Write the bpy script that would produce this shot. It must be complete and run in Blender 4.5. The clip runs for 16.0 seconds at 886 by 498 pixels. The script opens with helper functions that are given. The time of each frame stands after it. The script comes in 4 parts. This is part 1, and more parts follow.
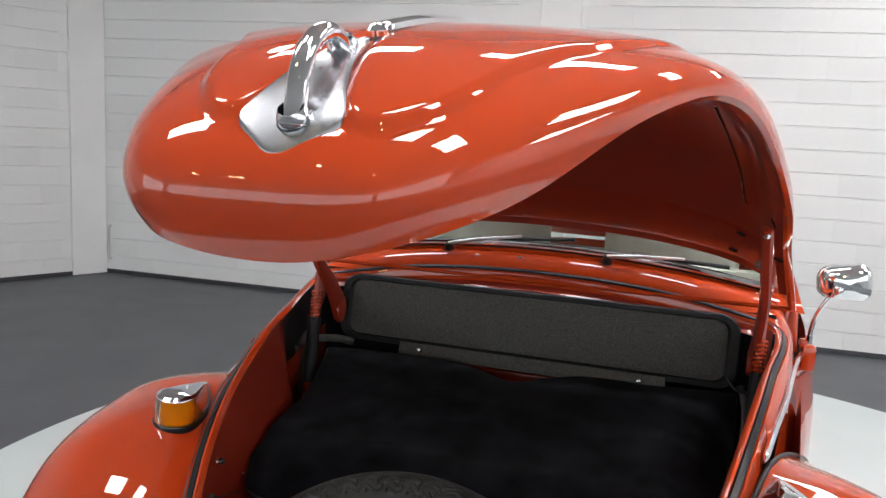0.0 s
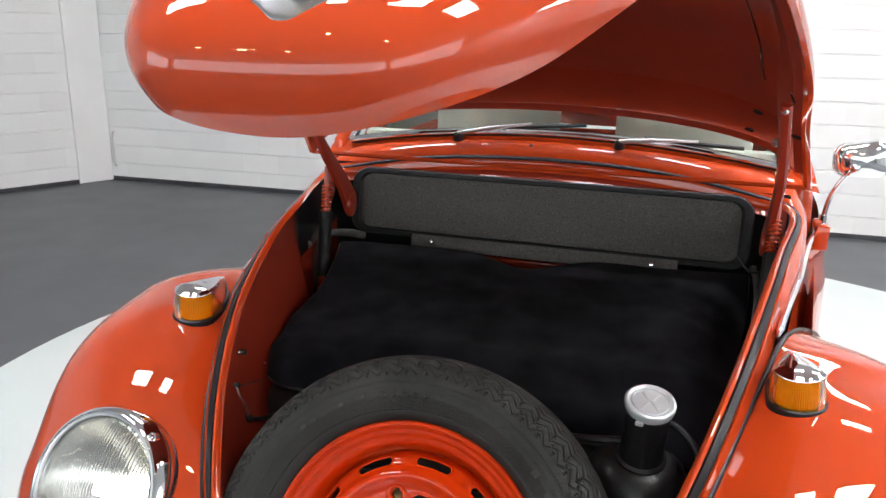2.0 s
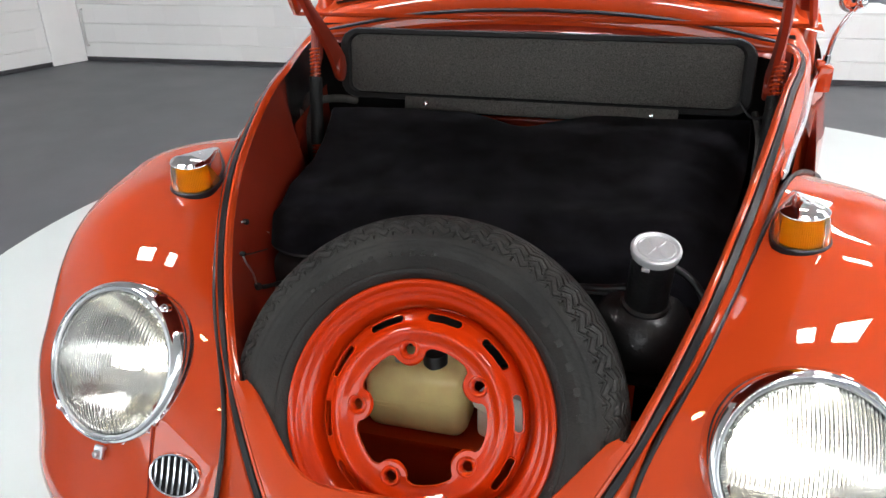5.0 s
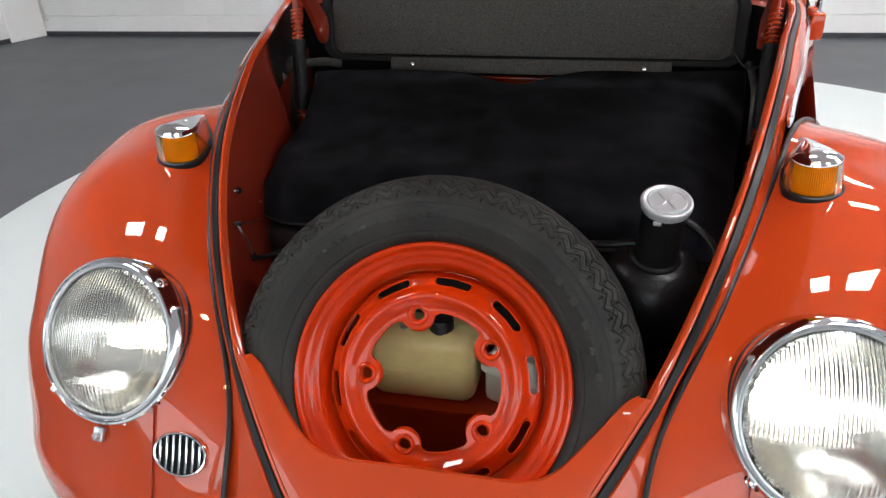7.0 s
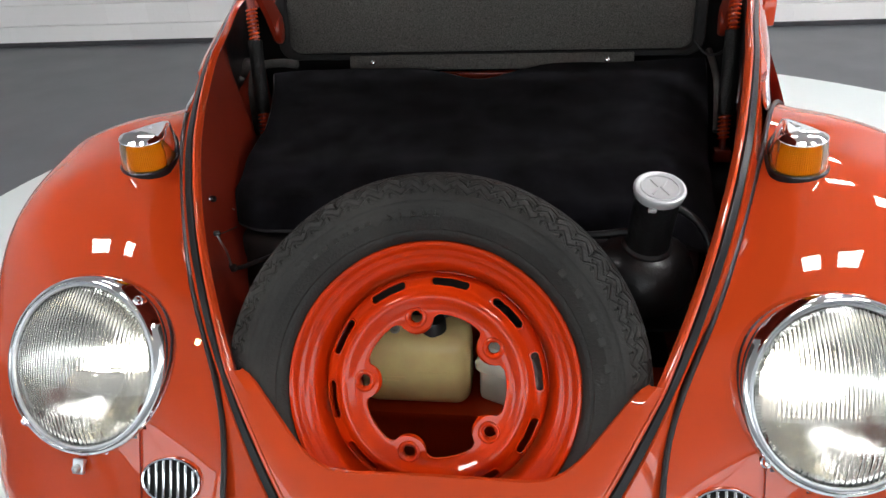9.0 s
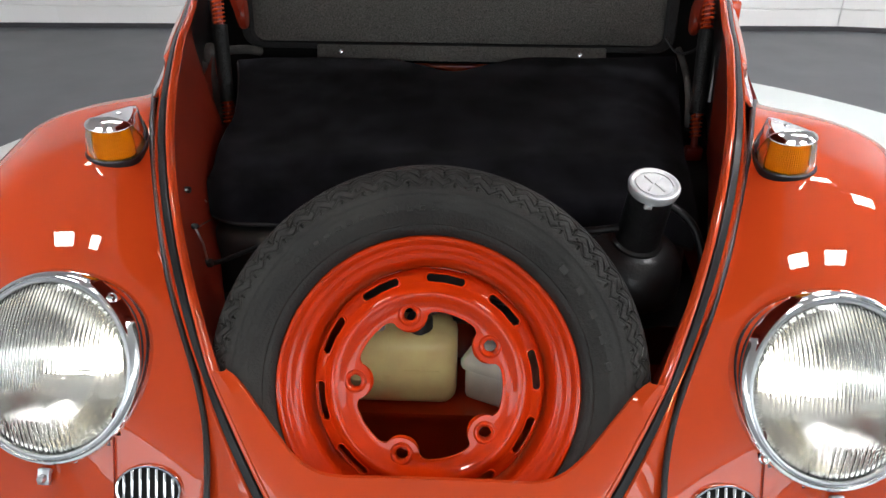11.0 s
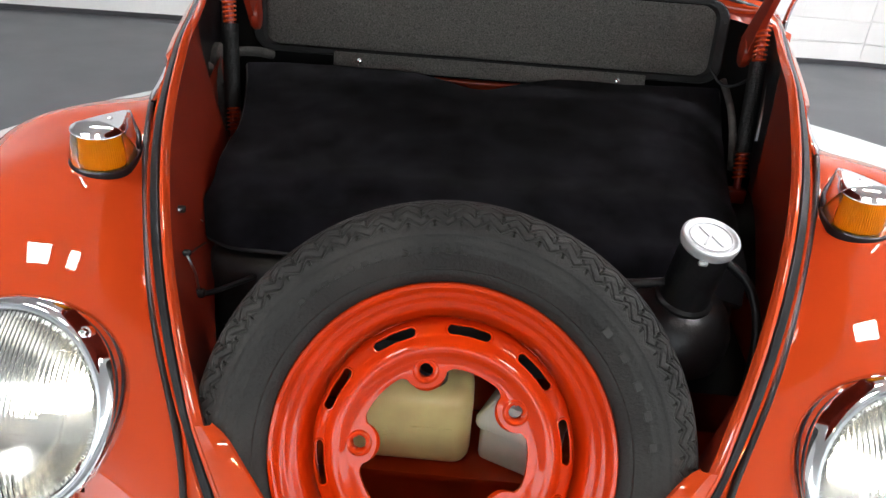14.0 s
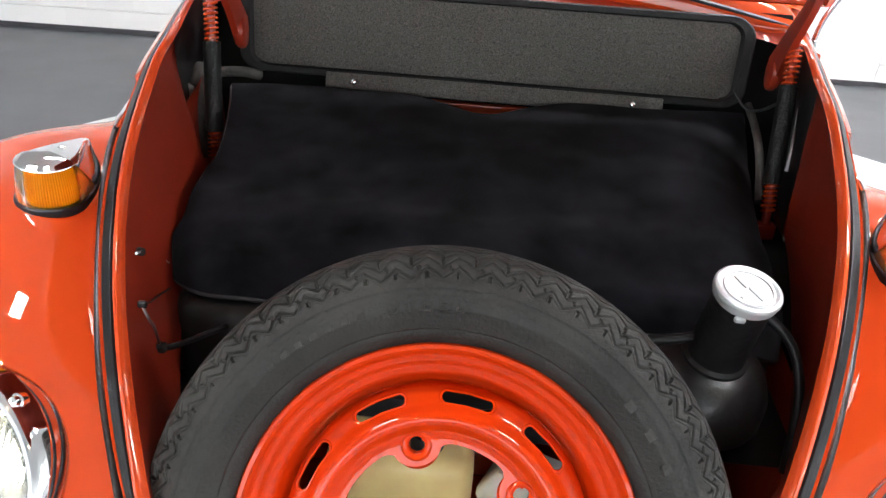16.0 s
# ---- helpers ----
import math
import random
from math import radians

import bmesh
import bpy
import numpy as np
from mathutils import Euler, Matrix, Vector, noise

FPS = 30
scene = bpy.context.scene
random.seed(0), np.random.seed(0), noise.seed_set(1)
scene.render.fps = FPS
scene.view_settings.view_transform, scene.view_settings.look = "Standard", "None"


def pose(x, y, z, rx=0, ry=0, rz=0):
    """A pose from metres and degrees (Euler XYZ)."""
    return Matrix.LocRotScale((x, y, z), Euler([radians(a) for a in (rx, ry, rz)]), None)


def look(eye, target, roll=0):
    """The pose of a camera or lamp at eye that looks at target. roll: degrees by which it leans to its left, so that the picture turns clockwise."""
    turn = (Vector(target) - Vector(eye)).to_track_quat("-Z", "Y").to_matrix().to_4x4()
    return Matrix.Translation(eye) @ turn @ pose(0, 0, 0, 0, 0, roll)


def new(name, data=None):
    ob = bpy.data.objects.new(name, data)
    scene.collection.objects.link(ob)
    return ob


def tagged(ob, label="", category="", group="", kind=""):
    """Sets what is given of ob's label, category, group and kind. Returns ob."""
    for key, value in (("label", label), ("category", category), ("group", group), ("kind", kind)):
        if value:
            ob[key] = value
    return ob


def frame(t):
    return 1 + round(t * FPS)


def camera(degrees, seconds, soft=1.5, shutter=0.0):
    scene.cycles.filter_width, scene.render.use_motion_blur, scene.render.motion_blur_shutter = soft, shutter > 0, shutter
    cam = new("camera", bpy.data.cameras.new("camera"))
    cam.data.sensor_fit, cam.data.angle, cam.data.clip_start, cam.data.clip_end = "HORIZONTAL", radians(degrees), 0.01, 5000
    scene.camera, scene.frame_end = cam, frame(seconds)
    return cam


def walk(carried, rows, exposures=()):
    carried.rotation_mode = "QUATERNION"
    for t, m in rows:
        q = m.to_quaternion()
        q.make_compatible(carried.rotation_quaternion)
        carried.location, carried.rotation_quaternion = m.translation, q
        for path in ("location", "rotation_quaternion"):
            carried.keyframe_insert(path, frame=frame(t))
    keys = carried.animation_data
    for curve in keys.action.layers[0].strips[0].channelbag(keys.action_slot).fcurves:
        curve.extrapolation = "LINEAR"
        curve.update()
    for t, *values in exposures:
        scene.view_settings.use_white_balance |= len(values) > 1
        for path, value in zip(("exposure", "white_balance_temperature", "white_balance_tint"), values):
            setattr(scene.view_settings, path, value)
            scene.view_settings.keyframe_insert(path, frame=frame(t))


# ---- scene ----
cam = camera(60.7, 16.0)
PATH = [
    (0, (0.312, -0.026, 1.405), (-0.25, 1.869, 1.103), 3.1),
    (0.5, (0.305, -0.023, 1.4), (-0.253, 1.861, 1.032), 2.6),
    (1, (0.3, -0.023, 1.389), (-0.256, 1.849, 0.957), 2.2),
    (1.5, (0.301, -0.021, 1.386), (-0.257, 1.834, 0.889), 1.8),
    (2, (0.301, -0.022, 1.381), (-0.252, 1.816, 0.82), 1.3),
    (2.5, (0.299, -0.024, 1.377), (-0.246, 1.798, 0.758), 0.9),
    (3, (0.294, -0.025, 1.378), (-0.237, 1.779, 0.696), 0.6),
    (3.5, (0.292, -0.025, 1.374), (-0.23, 1.761, 0.641), 0.2),
    (4, (0.29, -0.024, 1.365), (-0.224, 1.744, 0.585), -0.3),
    (4.5, (0.288, -0.022, 1.362), (-0.219, 1.726, 0.533), -0.8),
    (5, (0.281, -0.021, 1.357), (-0.215, 1.706, 0.479), -1.3),
    (7.5, (0.205, -0.005, 1.329), (-0.18, 1.709, 0.374), -2.8),
    (8, (0.181, -0.004, 1.326), (-0.159, 1.722, 0.373), -3.1),
    (8.5, (0.158, -0.001, 1.322), (-0.139, 1.732, 0.369), -3.2),
    (11, (0.039, 0.025, 1.303), (-0.029, 1.772, 0.333), 0.3),
    (11.5, (0.023, 0.032, 1.3), (-0.011, 1.782, 0.332), 1.2),
    (12, (0.01, 0.046, 1.296), (-0.006, 1.798, 0.332), 2.0),
    (12.5, (0.001, 0.067, 1.295), (-0.015, 1.819, 0.331), 2.5),
    (13, (-0.005, 0.096, 1.29), (-0.032, 1.85, 0.33), 3.1),
    (13.5, (-0.006, 0.127, 1.286), (-0.049, 1.883, 0.328), 3.6),
    (14, (-0.006, 0.163, 1.281), (-0.065, 1.92, 0.328), 4.0),
    (14.5, (-0.009, 0.196, 1.277), (-0.075, 1.957, 0.331), 4.4),
    (15, (-0.007, 0.231, 1.27), (-0.083, 1.998, 0.335), 4.5),
    (15.5, (-0.006, 0.262, 1.264), (-0.083, 2.033, 0.338), 4.4),
    (16, (-0.001, 0.296, 1.254), (-0.08, 2.073, 0.34), 4.0),
]
EXPOSURES = [(0, 0.16), (1.5, 0.54), (3.5, 0.76), (5, 0.67), (8, 0.45), (11, 0.49), (13.5, 0.72), (16, 1.24)]
walk(cam, [(t, look(eye, target, roll)) for t, eye, target, roll in PATH], EXPOSURES)

# ---------------------------------------------------------------- world and light
world = bpy.data.worlds.new("world")
scene.world = world
world.use_nodes = True
world.node_tree.nodes["Background"].inputs[0].default_value = (0.9, 0.95, 1.0, 1)
world.node_tree.nodes["Background"].inputs[1].default_value = 0.0
CEILING = 3.5
PANEL_POWER = 22.5


# ---------------------------------------------------------------- materials
def material(name, colour, rough=0.5, metal=0.0, coat=0.0, coat_rough=0.03, vary=0.0, scale=8.0, bump=0.0, bump_scale=60.0,
             transmission=0.0, ior=1.45, emission=None, strength=0.0, sheen=0.0, spec=0.5, rough_vary=0.0, alpha=1.0):
    m = bpy.data.materials.new(name)
    m.use_nodes = True
    t = m.node_tree
    b = t.nodes["Principled BSDF"]
    b.inputs["Base Color"].default_value = (*colour, 1)
    b.inputs["Roughness"].default_value = rough
    b.inputs["Metallic"].default_value = metal
    b.inputs["Coat Weight"].default_value = coat
    b.inputs["Coat Roughness"].default_value = coat_rough
    b.inputs["Transmission Weight"].default_value = transmission
    b.inputs["IOR"].default_value = ior
    b.inputs["Sheen Weight"].default_value = sheen
    b.inputs["Specular IOR Level"].default_value = spec
    b.inputs["Alpha"].default_value = alpha
    if emission:
        b.inputs["Emission Color"].default_value = (*emission, 1)
        b.inputs["Emission Strength"].default_value = strength
    co = t.nodes.new("ShaderNodeTexCoord")
    if vary:
        n = t.nodes.new("ShaderNodeTexNoise")
        n.inputs["Scale"].default_value = scale
        n.inputs["Detail"].default_value = 6
        t.links.new(co.outputs["Object"], n.inputs["Vector"])
        r = t.nodes.new("ShaderNodeValToRGB")
        r.color_ramp.elements[0].position, r.color_ramp.elements[1].position = 0.3, 0.7
        r.color_ramp.elements[0].color = (*[c * (1 - vary) for c in colour], 1)
        r.color_ramp.elements[1].color = (*[min(1, c * (1 + vary)) for c in colour], 1)
        t.links.new(n.outputs["Fac"], r.inputs["Fac"])
        t.links.new(r.outputs["Color"], b.inputs["Base Color"])
    if rough_vary:
        n = t.nodes.new("ShaderNodeTexNoise")
        n.inputs["Scale"].default_value = scale * 2.3
        n.inputs["Detail"].default_value = 5
        t.links.new(co.outputs["Object"], n.inputs["Vector"])
        r = t.nodes.new("ShaderNodeMapRange")
        r.inputs["To Min"].default_value, r.inputs["To Max"].default_value = rough - rough_vary, rough + rough_vary
        t.links.new(n.outputs["Fac"], r.inputs["Value"])
        t.links.new(r.outputs["Result"], b.inputs["Roughness"])
    if bump:
        n = t.nodes.new("ShaderNodeTexNoise")
        n.inputs["Scale"].default_value = bump_scale
        n.inputs["Detail"].default_value = 4
        t.links.new(co.outputs["Object"], n.inputs["Vector"])
        u = t.nodes.new("ShaderNodeBump")
        u.inputs["Strength"].default_value = bump
        u.inputs["Distance"].default_value = 0.01
        t.links.new(n.outputs["Fac"], u.inputs["Height"])
        t.links.new(u.outputs["Normal"], b.inputs["Normal"])
    return m


PAINT = material("red_paint", (0.55, 0.057, 0.011), 0.6, coat=1.0, coat_rough=0.012, spec=0.0, vary=0.03, scale=3)
PAINT.node_tree.nodes["Principled BSDF"].inputs["Coat IOR"].default_value = 1.62
WHEEL_PAINT = material("red_wheel_enamel", (0.64, 0.040, 0.003), 0.6, coat=0.9, coat_rough=0.012, spec=0.0, vary=0.06, scale=14)
# the body red, duller and darkened so that inner surfaces look shaded
PAINT_SHADED = material("red_paint_shaded", (0.30, 0.026, 0.009), 0.45, coat=0.6, coat_rough=0.08, spec=0.3, vary=0.1, scale=9)
CHROME = material("chrome", (0.82, 0.83, 0.85), 0.06, metal=1.0, rough_vary=0.03, scale=20)
STEEL = material("dull_steel", (0.62, 0.63, 0.65), 0.3, metal=1.0, vary=0.1, scale=30)
PLATE = material("brushed_plate", (0.38, 0.39, 0.405), 0.27, metal=1.0, vary=0.05, scale=60, bump=0.03, bump_scale=400)
CAST = material("silver_cast_cap", (0.66, 0.67, 0.68), 0.36, metal=0.55, vary=0.05, scale=60, bump=0.06, bump_scale=300)
RUBBER = material("black_rubber", (0.0115, 0.0115, 0.0125), 0.30, spec=0.32, vary=0.3, scale=14, bump=0.1, bump_scale=180)
TYRE = material("tyre_rubber", (0.0180, 0.0170, 0.0150), 0.56, vary=0.5, scale=11, bump=0.22, bump_scale=260, rough_vary=0.08)
TYRE_LETTER = material("tyre_lettering", (0.020, 0.019, 0.017), 0.5, bump=0.2, bump_scale=260)
BLACK = material("black_paint", (0.012, 0.012, 0.013), 0.38, coat=0.12, vary=0.3, scale=40, bump=0.12, bump_scale=130)
# near-black, puts the darkness inside recesses and holes into the colour
DARK = material("dark_recess", (0.006, 0.006, 0.006), 0.9)
CARPET = material("black_carpet", (0.0068, 0.0066, 0.0085), 1.0, vary=0.9, scale=15, bump=0.35, bump_scale=1100, sheen=0.035, spec=0.02)
PIPING = material("carpet_binding", (0.030, 0.030, 0.033), 0.40, bump=0.2, bump_scale=300)
VINYL = material("black_vinyl_board", (0.142, 0.138, 0.123), 0.34, vary=0.65, scale=420, bump=0.9, bump_scale=420)
VINYL_EDGE = material("board_frame", (0.008, 0.008, 0.008), 0.55, bump=0.3, bump_scale=200)
AMBER = material("amber_lens", (1.0, 0.52, 0.02), 0.03, transmission=0.90, ior=1.24)
AMBER_CORE = material("amber_inner_lens", (1.0, 0.46, 0.005), 0.12, transmission=0.45, ior=1.2, vary=0.12, scale=60)
LAMP_WHITE = material("white_lamp_base", (0.92, 0.80, 0.42), 0.35, spec=0.6)
GLASS = material("clear_glass", (0.97, 0.98, 0.97), 0.02, transmission=1.0, ior=1.46)
WINDSCREEN = material("windscreen_glass", (0.80, 0.85, 0.79), 0.0, transmission=1.0, ior=1.35)
REFLECTOR = material("silver_reflector", (0.82, 0.81, 0.77), 0.18, metal=1.0)
BOTTLE = material("yellowed_plastic", (1.0, 0.75, 0.33), 0.28, vary=0.14, scale=16)
RESERVOIR = material("milky_plastic", (0.82, 0.80, 0.68), 0.4, vary=0.1, scale=20)
SEAT = material("dark_cabin", (0.48, 0.475, 0.44), 0.8, vary=0.2, scale=6)
WALL = material("white_wall_paint", (0.86, 0.86, 0.85), 0.55, vary=0.03, scale=2.5, bump=0.12, bump_scale=26)
FLOOR = material("grey_floor_paint", (0.092, 0.097, 0.108), 0.42, vary=0.10, scale=1.3, bump=0.03, bump_scale=40, rough_vary=0.08)
TABLE = material("white_turntable", (0.66, 0.72, 0.715), 0.4, vary=0.03, scale=1.7, rough_vary=0.06)
SKIRT = material("dark_skirting", (0.045, 0.045, 0.05), 0.6, vary=0.2, scale=9)
CEIL = material("ceiling_paint", (0.62, 0.615, 0.60), 0.7, vary=0.03, scale=1.5)
LAMP = material("light_panel", (1, 1, 1), 0.5, emission=(0.985, 0.985, 1.0), strength=PANEL_POWER)
# glow of the added fill panels
FILL_GLOW = material("fill_glow", (1, 1, 1), 0.5, emission=(0.90, 0.96, 1.0), strength=1.55)
BULB = material("lit_bulb", (1, 1, 1), 0.3, emission=(1.0, 0.94, 0.83), strength=12.0)
DIM = material("dim_wall_paint", (0.78, 0.775, 0.76), 0.7, vary=0.15, scale=1.2)
WARM = material("warm_lamp", (1, 0.8, 0.5), 0.5, emission=(1.0, 0.76, 0.42), strength=60.0)


# ---------------------------------------------------------------- building helpers
def spline(points, per=8, closed=False):
    p = [Vector(q) for q in points]
    n = len(p)
    out = []
    last = n if closed else n - 1
    for i in range(last):
        if closed:
            a, b, c, d = p[(i - 1) % n], p[i], p[(i + 1) % n], p[(i + 2) % n]
        else:
            b, c = p[i], p[i + 1]
            a = p[i - 1] if i else 2 * b - c
            d = p[i + 2] if i + 2 < n else 2 * c - b
        for k in range(per):
            u = k / per
            out.append(0.5 * (2 * b + (c - a) * u + (2 * a - 5 * b + 4 * c - d) * u * u + (3 * b - a - 3 * c + d) * u ** 3))
    if not closed:
        out.append(p[-1].copy())
    return out


def at_curve(pts, u):
    f = max(0.0, min(1.0, u)) * (len(pts) - 1)
    i = min(int(f), len(pts) - 2)
    return pts[i].lerp(pts[i + 1], f - i)


def even(pts, n):
    """n points at even steps of length along a line of points."""
    run = [0.0]
    for a, b in zip(pts, pts[1:]):
        run.append(run[-1] + (b - a).length)
    out, j = [], 0
    for k in range(n):
        want = run[-1] * k / (n - 1)
        while j < len(pts) - 2 and run[j + 1] < want:
            j += 1
        span = run[j + 1] - run[j]
        out.append(pts[j].lerp(pts[j + 1], (want - run[j]) / span if span else 0))
    return out


def sheet(rows, wrap=False, loop=False, mirror=False, keep=None):
    """A surface through rows of points; wrap closes each row, loop joins the last row to the first."""
    bm = bmesh.new()
    sx = -1 if mirror else 1
    v = [[bm.verts.new((sx * p[0], p[1], p[2])) for p in r] for r in rows]
    m, n = len(rows), len(rows[0])
    for i in range(m if loop else m - 1):
        for j in range(n if wrap else n - 1):
            q = (v[i][j], v[(i + 1) % m][j], v[(i + 1) % m][(j + 1) % n], v[i][(j + 1) % n])
            if keep and not keep(sum((w.co for w in q), Vector()) / 4):
                continue
            bm.faces.new(q if not mirror else q[::-1])
    bmesh.ops.remove_doubles(bm, verts=bm.verts, dist=1e-5)
    loose = [w for w in bm.verts if not w.link_faces]
    bmesh.ops.delete(bm, geom=loose, context="VERTS")
    return bm


def thick(bm, d):
    """Gives an open surface a thickness d against its normals."""
    bmesh.ops.recalc_face_normals(bm, faces=bm.faces)
    bmesh.ops.solidify(bm, geom=bm.faces[:], thickness=d)
    return bm


def tube(pts, r, sides=10, caps=True):
    """A round bar along points; r is a number or a function of 0..1."""
    pts = [Vector(p) for p in pts]
    n, rows, side = len(pts), [], None
    for i, p in enumerate(pts):
        way = (pts[min(i + 1, n - 1)] - pts[max(i - 1, 0)]).normalized()
        if side is None:
            side = way.orthogonal().normalized()
        side = (side - way * side.dot(way)).normalized()
        up = way.cross(side)
        rad = r(i / (n - 1)) if callable(r) else r
        rows.append([p + rad * (math.cos(2 * math.pi * k / sides) * side + math.sin(2 * math.pi * k / sides) * up) for k in range(sides)])
    bm = sheet(rows, wrap=True)
    if caps:
        bmesh.ops.holes_fill(bm, edges=[e for e in bm.edges if e.is_boundary], sides=0)
    bmesh.ops.recalc_face_normals(bm, faces=bm.faces)
    return bm


def turned(profile, sides=48, close=False):
    """A body turned about local z from a profile of (radius, height)."""
    rows = [[(r * math.cos(2 * math.pi * k / sides), r * math.sin(2 * math.pi * k / sides), h) for k in range(sides)] for r, h in profile]
    bm = sheet(rows, wrap=True, loop=close)
    bmesh.ops.recalc_face_normals(bm, faces=bm.faces)
    return bm


def block(x, y, z, bevel=0.0, seg=2, at=(0, 0, 0)):
    bm = bmesh.new()
    bmesh.ops.create_cube(bm, size=1.0)
    bmesh.ops.scale(bm, vec=(x, y, z), verts=bm.verts)
    if bevel:
        bmesh.ops.bevel(bm, geom=bm.edges[:], offset=bevel, segments=seg, affect="EDGES", profile=0.5)
    bmesh.ops.translate(bm, vec=at, verts=bm.verts)
    return bm


def slab(outline, depth, bevel=0.0, seg=2):
    """A flat plate from an outline in local x, y, from z = 0 to depth."""
    bm = bmesh.new()
    f = bm.faces.new([bm.verts.new((p[0], p[1], 0)) for p in outline])
    g = bmesh.ops.extrude_face_region(bm, geom=[f])
    bmesh.ops.translate(bm, vec=(0, 0, depth), verts=[w for w in g["geom"] if isinstance(w, bmesh.types.BMVert)])
    bmesh.ops.recalc_face_normals(bm, faces=bm.faces)
    if bevel:
        top = [e for e in bm.edges if all(abs(w.co.z - depth) < 1e-6 for w in e.verts)]
        bmesh.ops.bevel(bm, geom=top, offset=bevel, segments=seg, affect="EDGES", profile=0.5)
    return bm


def moved(bm, m):
    bmesh.ops.transform(bm, matrix=m, verts=bm.verts)
    return bm


def join(*bms):
    out = bmesh.new()
    for b in bms:
        me = bpy.data.meshes.new("tmp")
        b.to_mesh(me)
        out.from_mesh(me)
        bpy.data.meshes.remove(me)
        b.free()
    return out


def part(name, bm, mat, parent=None, label="", smooth=True, m=None):
    me = bpy.data.meshes.new(name)
    bm.to_mesh(me)
    bm.free()
    me.materials.append(mat)
    if smooth:
        me.polygons.foreach_set("use_smooth", [True] * len(me.polygons))
        me.set_sharp_from_angle(angle=radians(38))
    ob = new(name, me)
    if m is not None:
        ob.matrix_basis = m
    if parent is not None:
        ob.parent = parent
    if label:
        ob["label"] = label
    return ob


def thing(name, label, category, m=None, group="", kind=""):
    ob = new(name)
    if m is not None:
        ob.matrix_basis = m
    return tagged(ob, label, category, group, kind)


def axes(origin, zaxis, xhint=(1, 0, 0)):
    """A frame at origin whose z points along zaxis and whose x lies near xhint."""
    z = Vector(zaxis).normalized()
    x = Vector(xhint)
    x = (x - z * x.dot(z)).normalized()
    y = z.cross(x)
    return Matrix(((x[0], y[0], z[0], origin[0]), (x[1], y[1], z[1], origin[1]), (x[2], y[2], z[2], origin[2]), (0, 0, 0, 1)))


def oval(a, b, n=32, power=2.0):
    out = []
    for k in range(n):
        t = 2 * math.pi * k / n
        c, s = math.cos(t), math.sin(t)
        out.append((a * math.copysign(abs(c) ** (2 / power), c), b * math.copysign(abs(s) ** (2 / power), s)))
    return out


# ---------------------------------------------------------------- the room
floor = part("floor", sheet([[(-9, -9, 0), (9, -9, 0)], [(-9, 8, 0), (9, 8, 0)]]), FLOOR)
tagged(floor, "dark grey painted concrete floor with a satin sheen", "floor", kind="structure")
turntable = part("turntable", slab([(2.47 * math.cos(2 * math.pi * k / 128), 2.47 * math.sin(2 * math.pi * k / 128)) for k in range(128)], 0.008, 0.003), TABLE,
                 m=pose(0.21, 2.48, 0))
tagged(turntable, "large round white turntable plate flush in the grey floor", "turntable", kind="structure")
TOP = 0.008

# plan of the walls: corner points, going round
CORNERS = [(-4.52, 5.57), (2.74, 5.87), (8.0, 5.2), (8.0, -7.0), (-8.0, -7.0), (-8.0, -1.6)]
PITCH_X, PITCH_Z, JOINT = 0.330, 0.1585, 0.0065


def wall(name, a, b, label, height=CEILING, mat=None):
    a, b = Vector((*a, 0)), Vector((*b, 0))
    length = (b - a).length
    ang = math.degrees(math.atan2(b.y - a.y, b.x - a.x))
    ob = part(name, block(length, 0.2, height, at=(length / 2, 0.1 + 0.007, height / 2)), mat or WALL, m=pose(a.x, a.y, 0, 0, 0, ang), smooth=False)
    return tagged(ob, label, "wall", kind="structure")


wall_back = wall("wall_back", CORNERS[0], CORNERS[1], "white painted wall of large blocks in running bond")
wall_right = wall("wall_right", CORNERS[1], CORNERS[2], "white painted block wall meeting the grey floor")
wall_side = wall("wall_side", CORNERS[2], CORNERS[3], "plain pale grey side wall beside the fill panels", mat=DIM)
wall_rear = wall("wall_rear", CORNERS[3], CORNERS[4], "plain pale wall at the far end round the fill panels", mat=DIM)
wall_far = wall("wall_far", CORNERS[4], CORNERS[5], "plain pale grey side wall", mat=DIM)
wall_left = wall("wall_left", CORNERS[5], CORNERS[0], "white painted block wall at an angle to the back wall")
ceiling = part("ceiling", block(17.6, 14.6, 0.2, at=(0, -0.4, CEILING + 0.1)), CEIL, smooth=False)
tagged(ceiling, "plain grey ceiling with white light panels", "ceiling", kind="structure")
for w, (a, b) in ((wall_back, CORNERS[0:2]), (wall_right, CORNERS[1:3]), (wall_left, (CORNERS[5], CORNERS[0]))):
    length = (Vector(b) - Vector(a)).length
    sk = part("baseboard", block(length, 0.012, 0.035, 0.003, at=(length / 2, -0.007, 0.0175)), SKIRT, m=w.matrix_basis.copy(), smooth=False)
    tagged(sk, "thin dark strip where the wall meets the floor", "baseboard", kind="structure")

# the last panel is added only to brighten the right wall
LIGHTS = [(-1.90, .74, .95, .40), (-.66, .74, .30, .40), (.54, .74, .60, .40), (1.93, .74, .95, .40), (-1.35, 3.1, 1.1, .26), (.35, 3.1, 1.1, .26), (1.75, 3.1, .7, .26), (2.05, 4.95, .85, .28), (2.9, 2.3, .8, .55), (6.4, 3.2, 1.6, .8)]
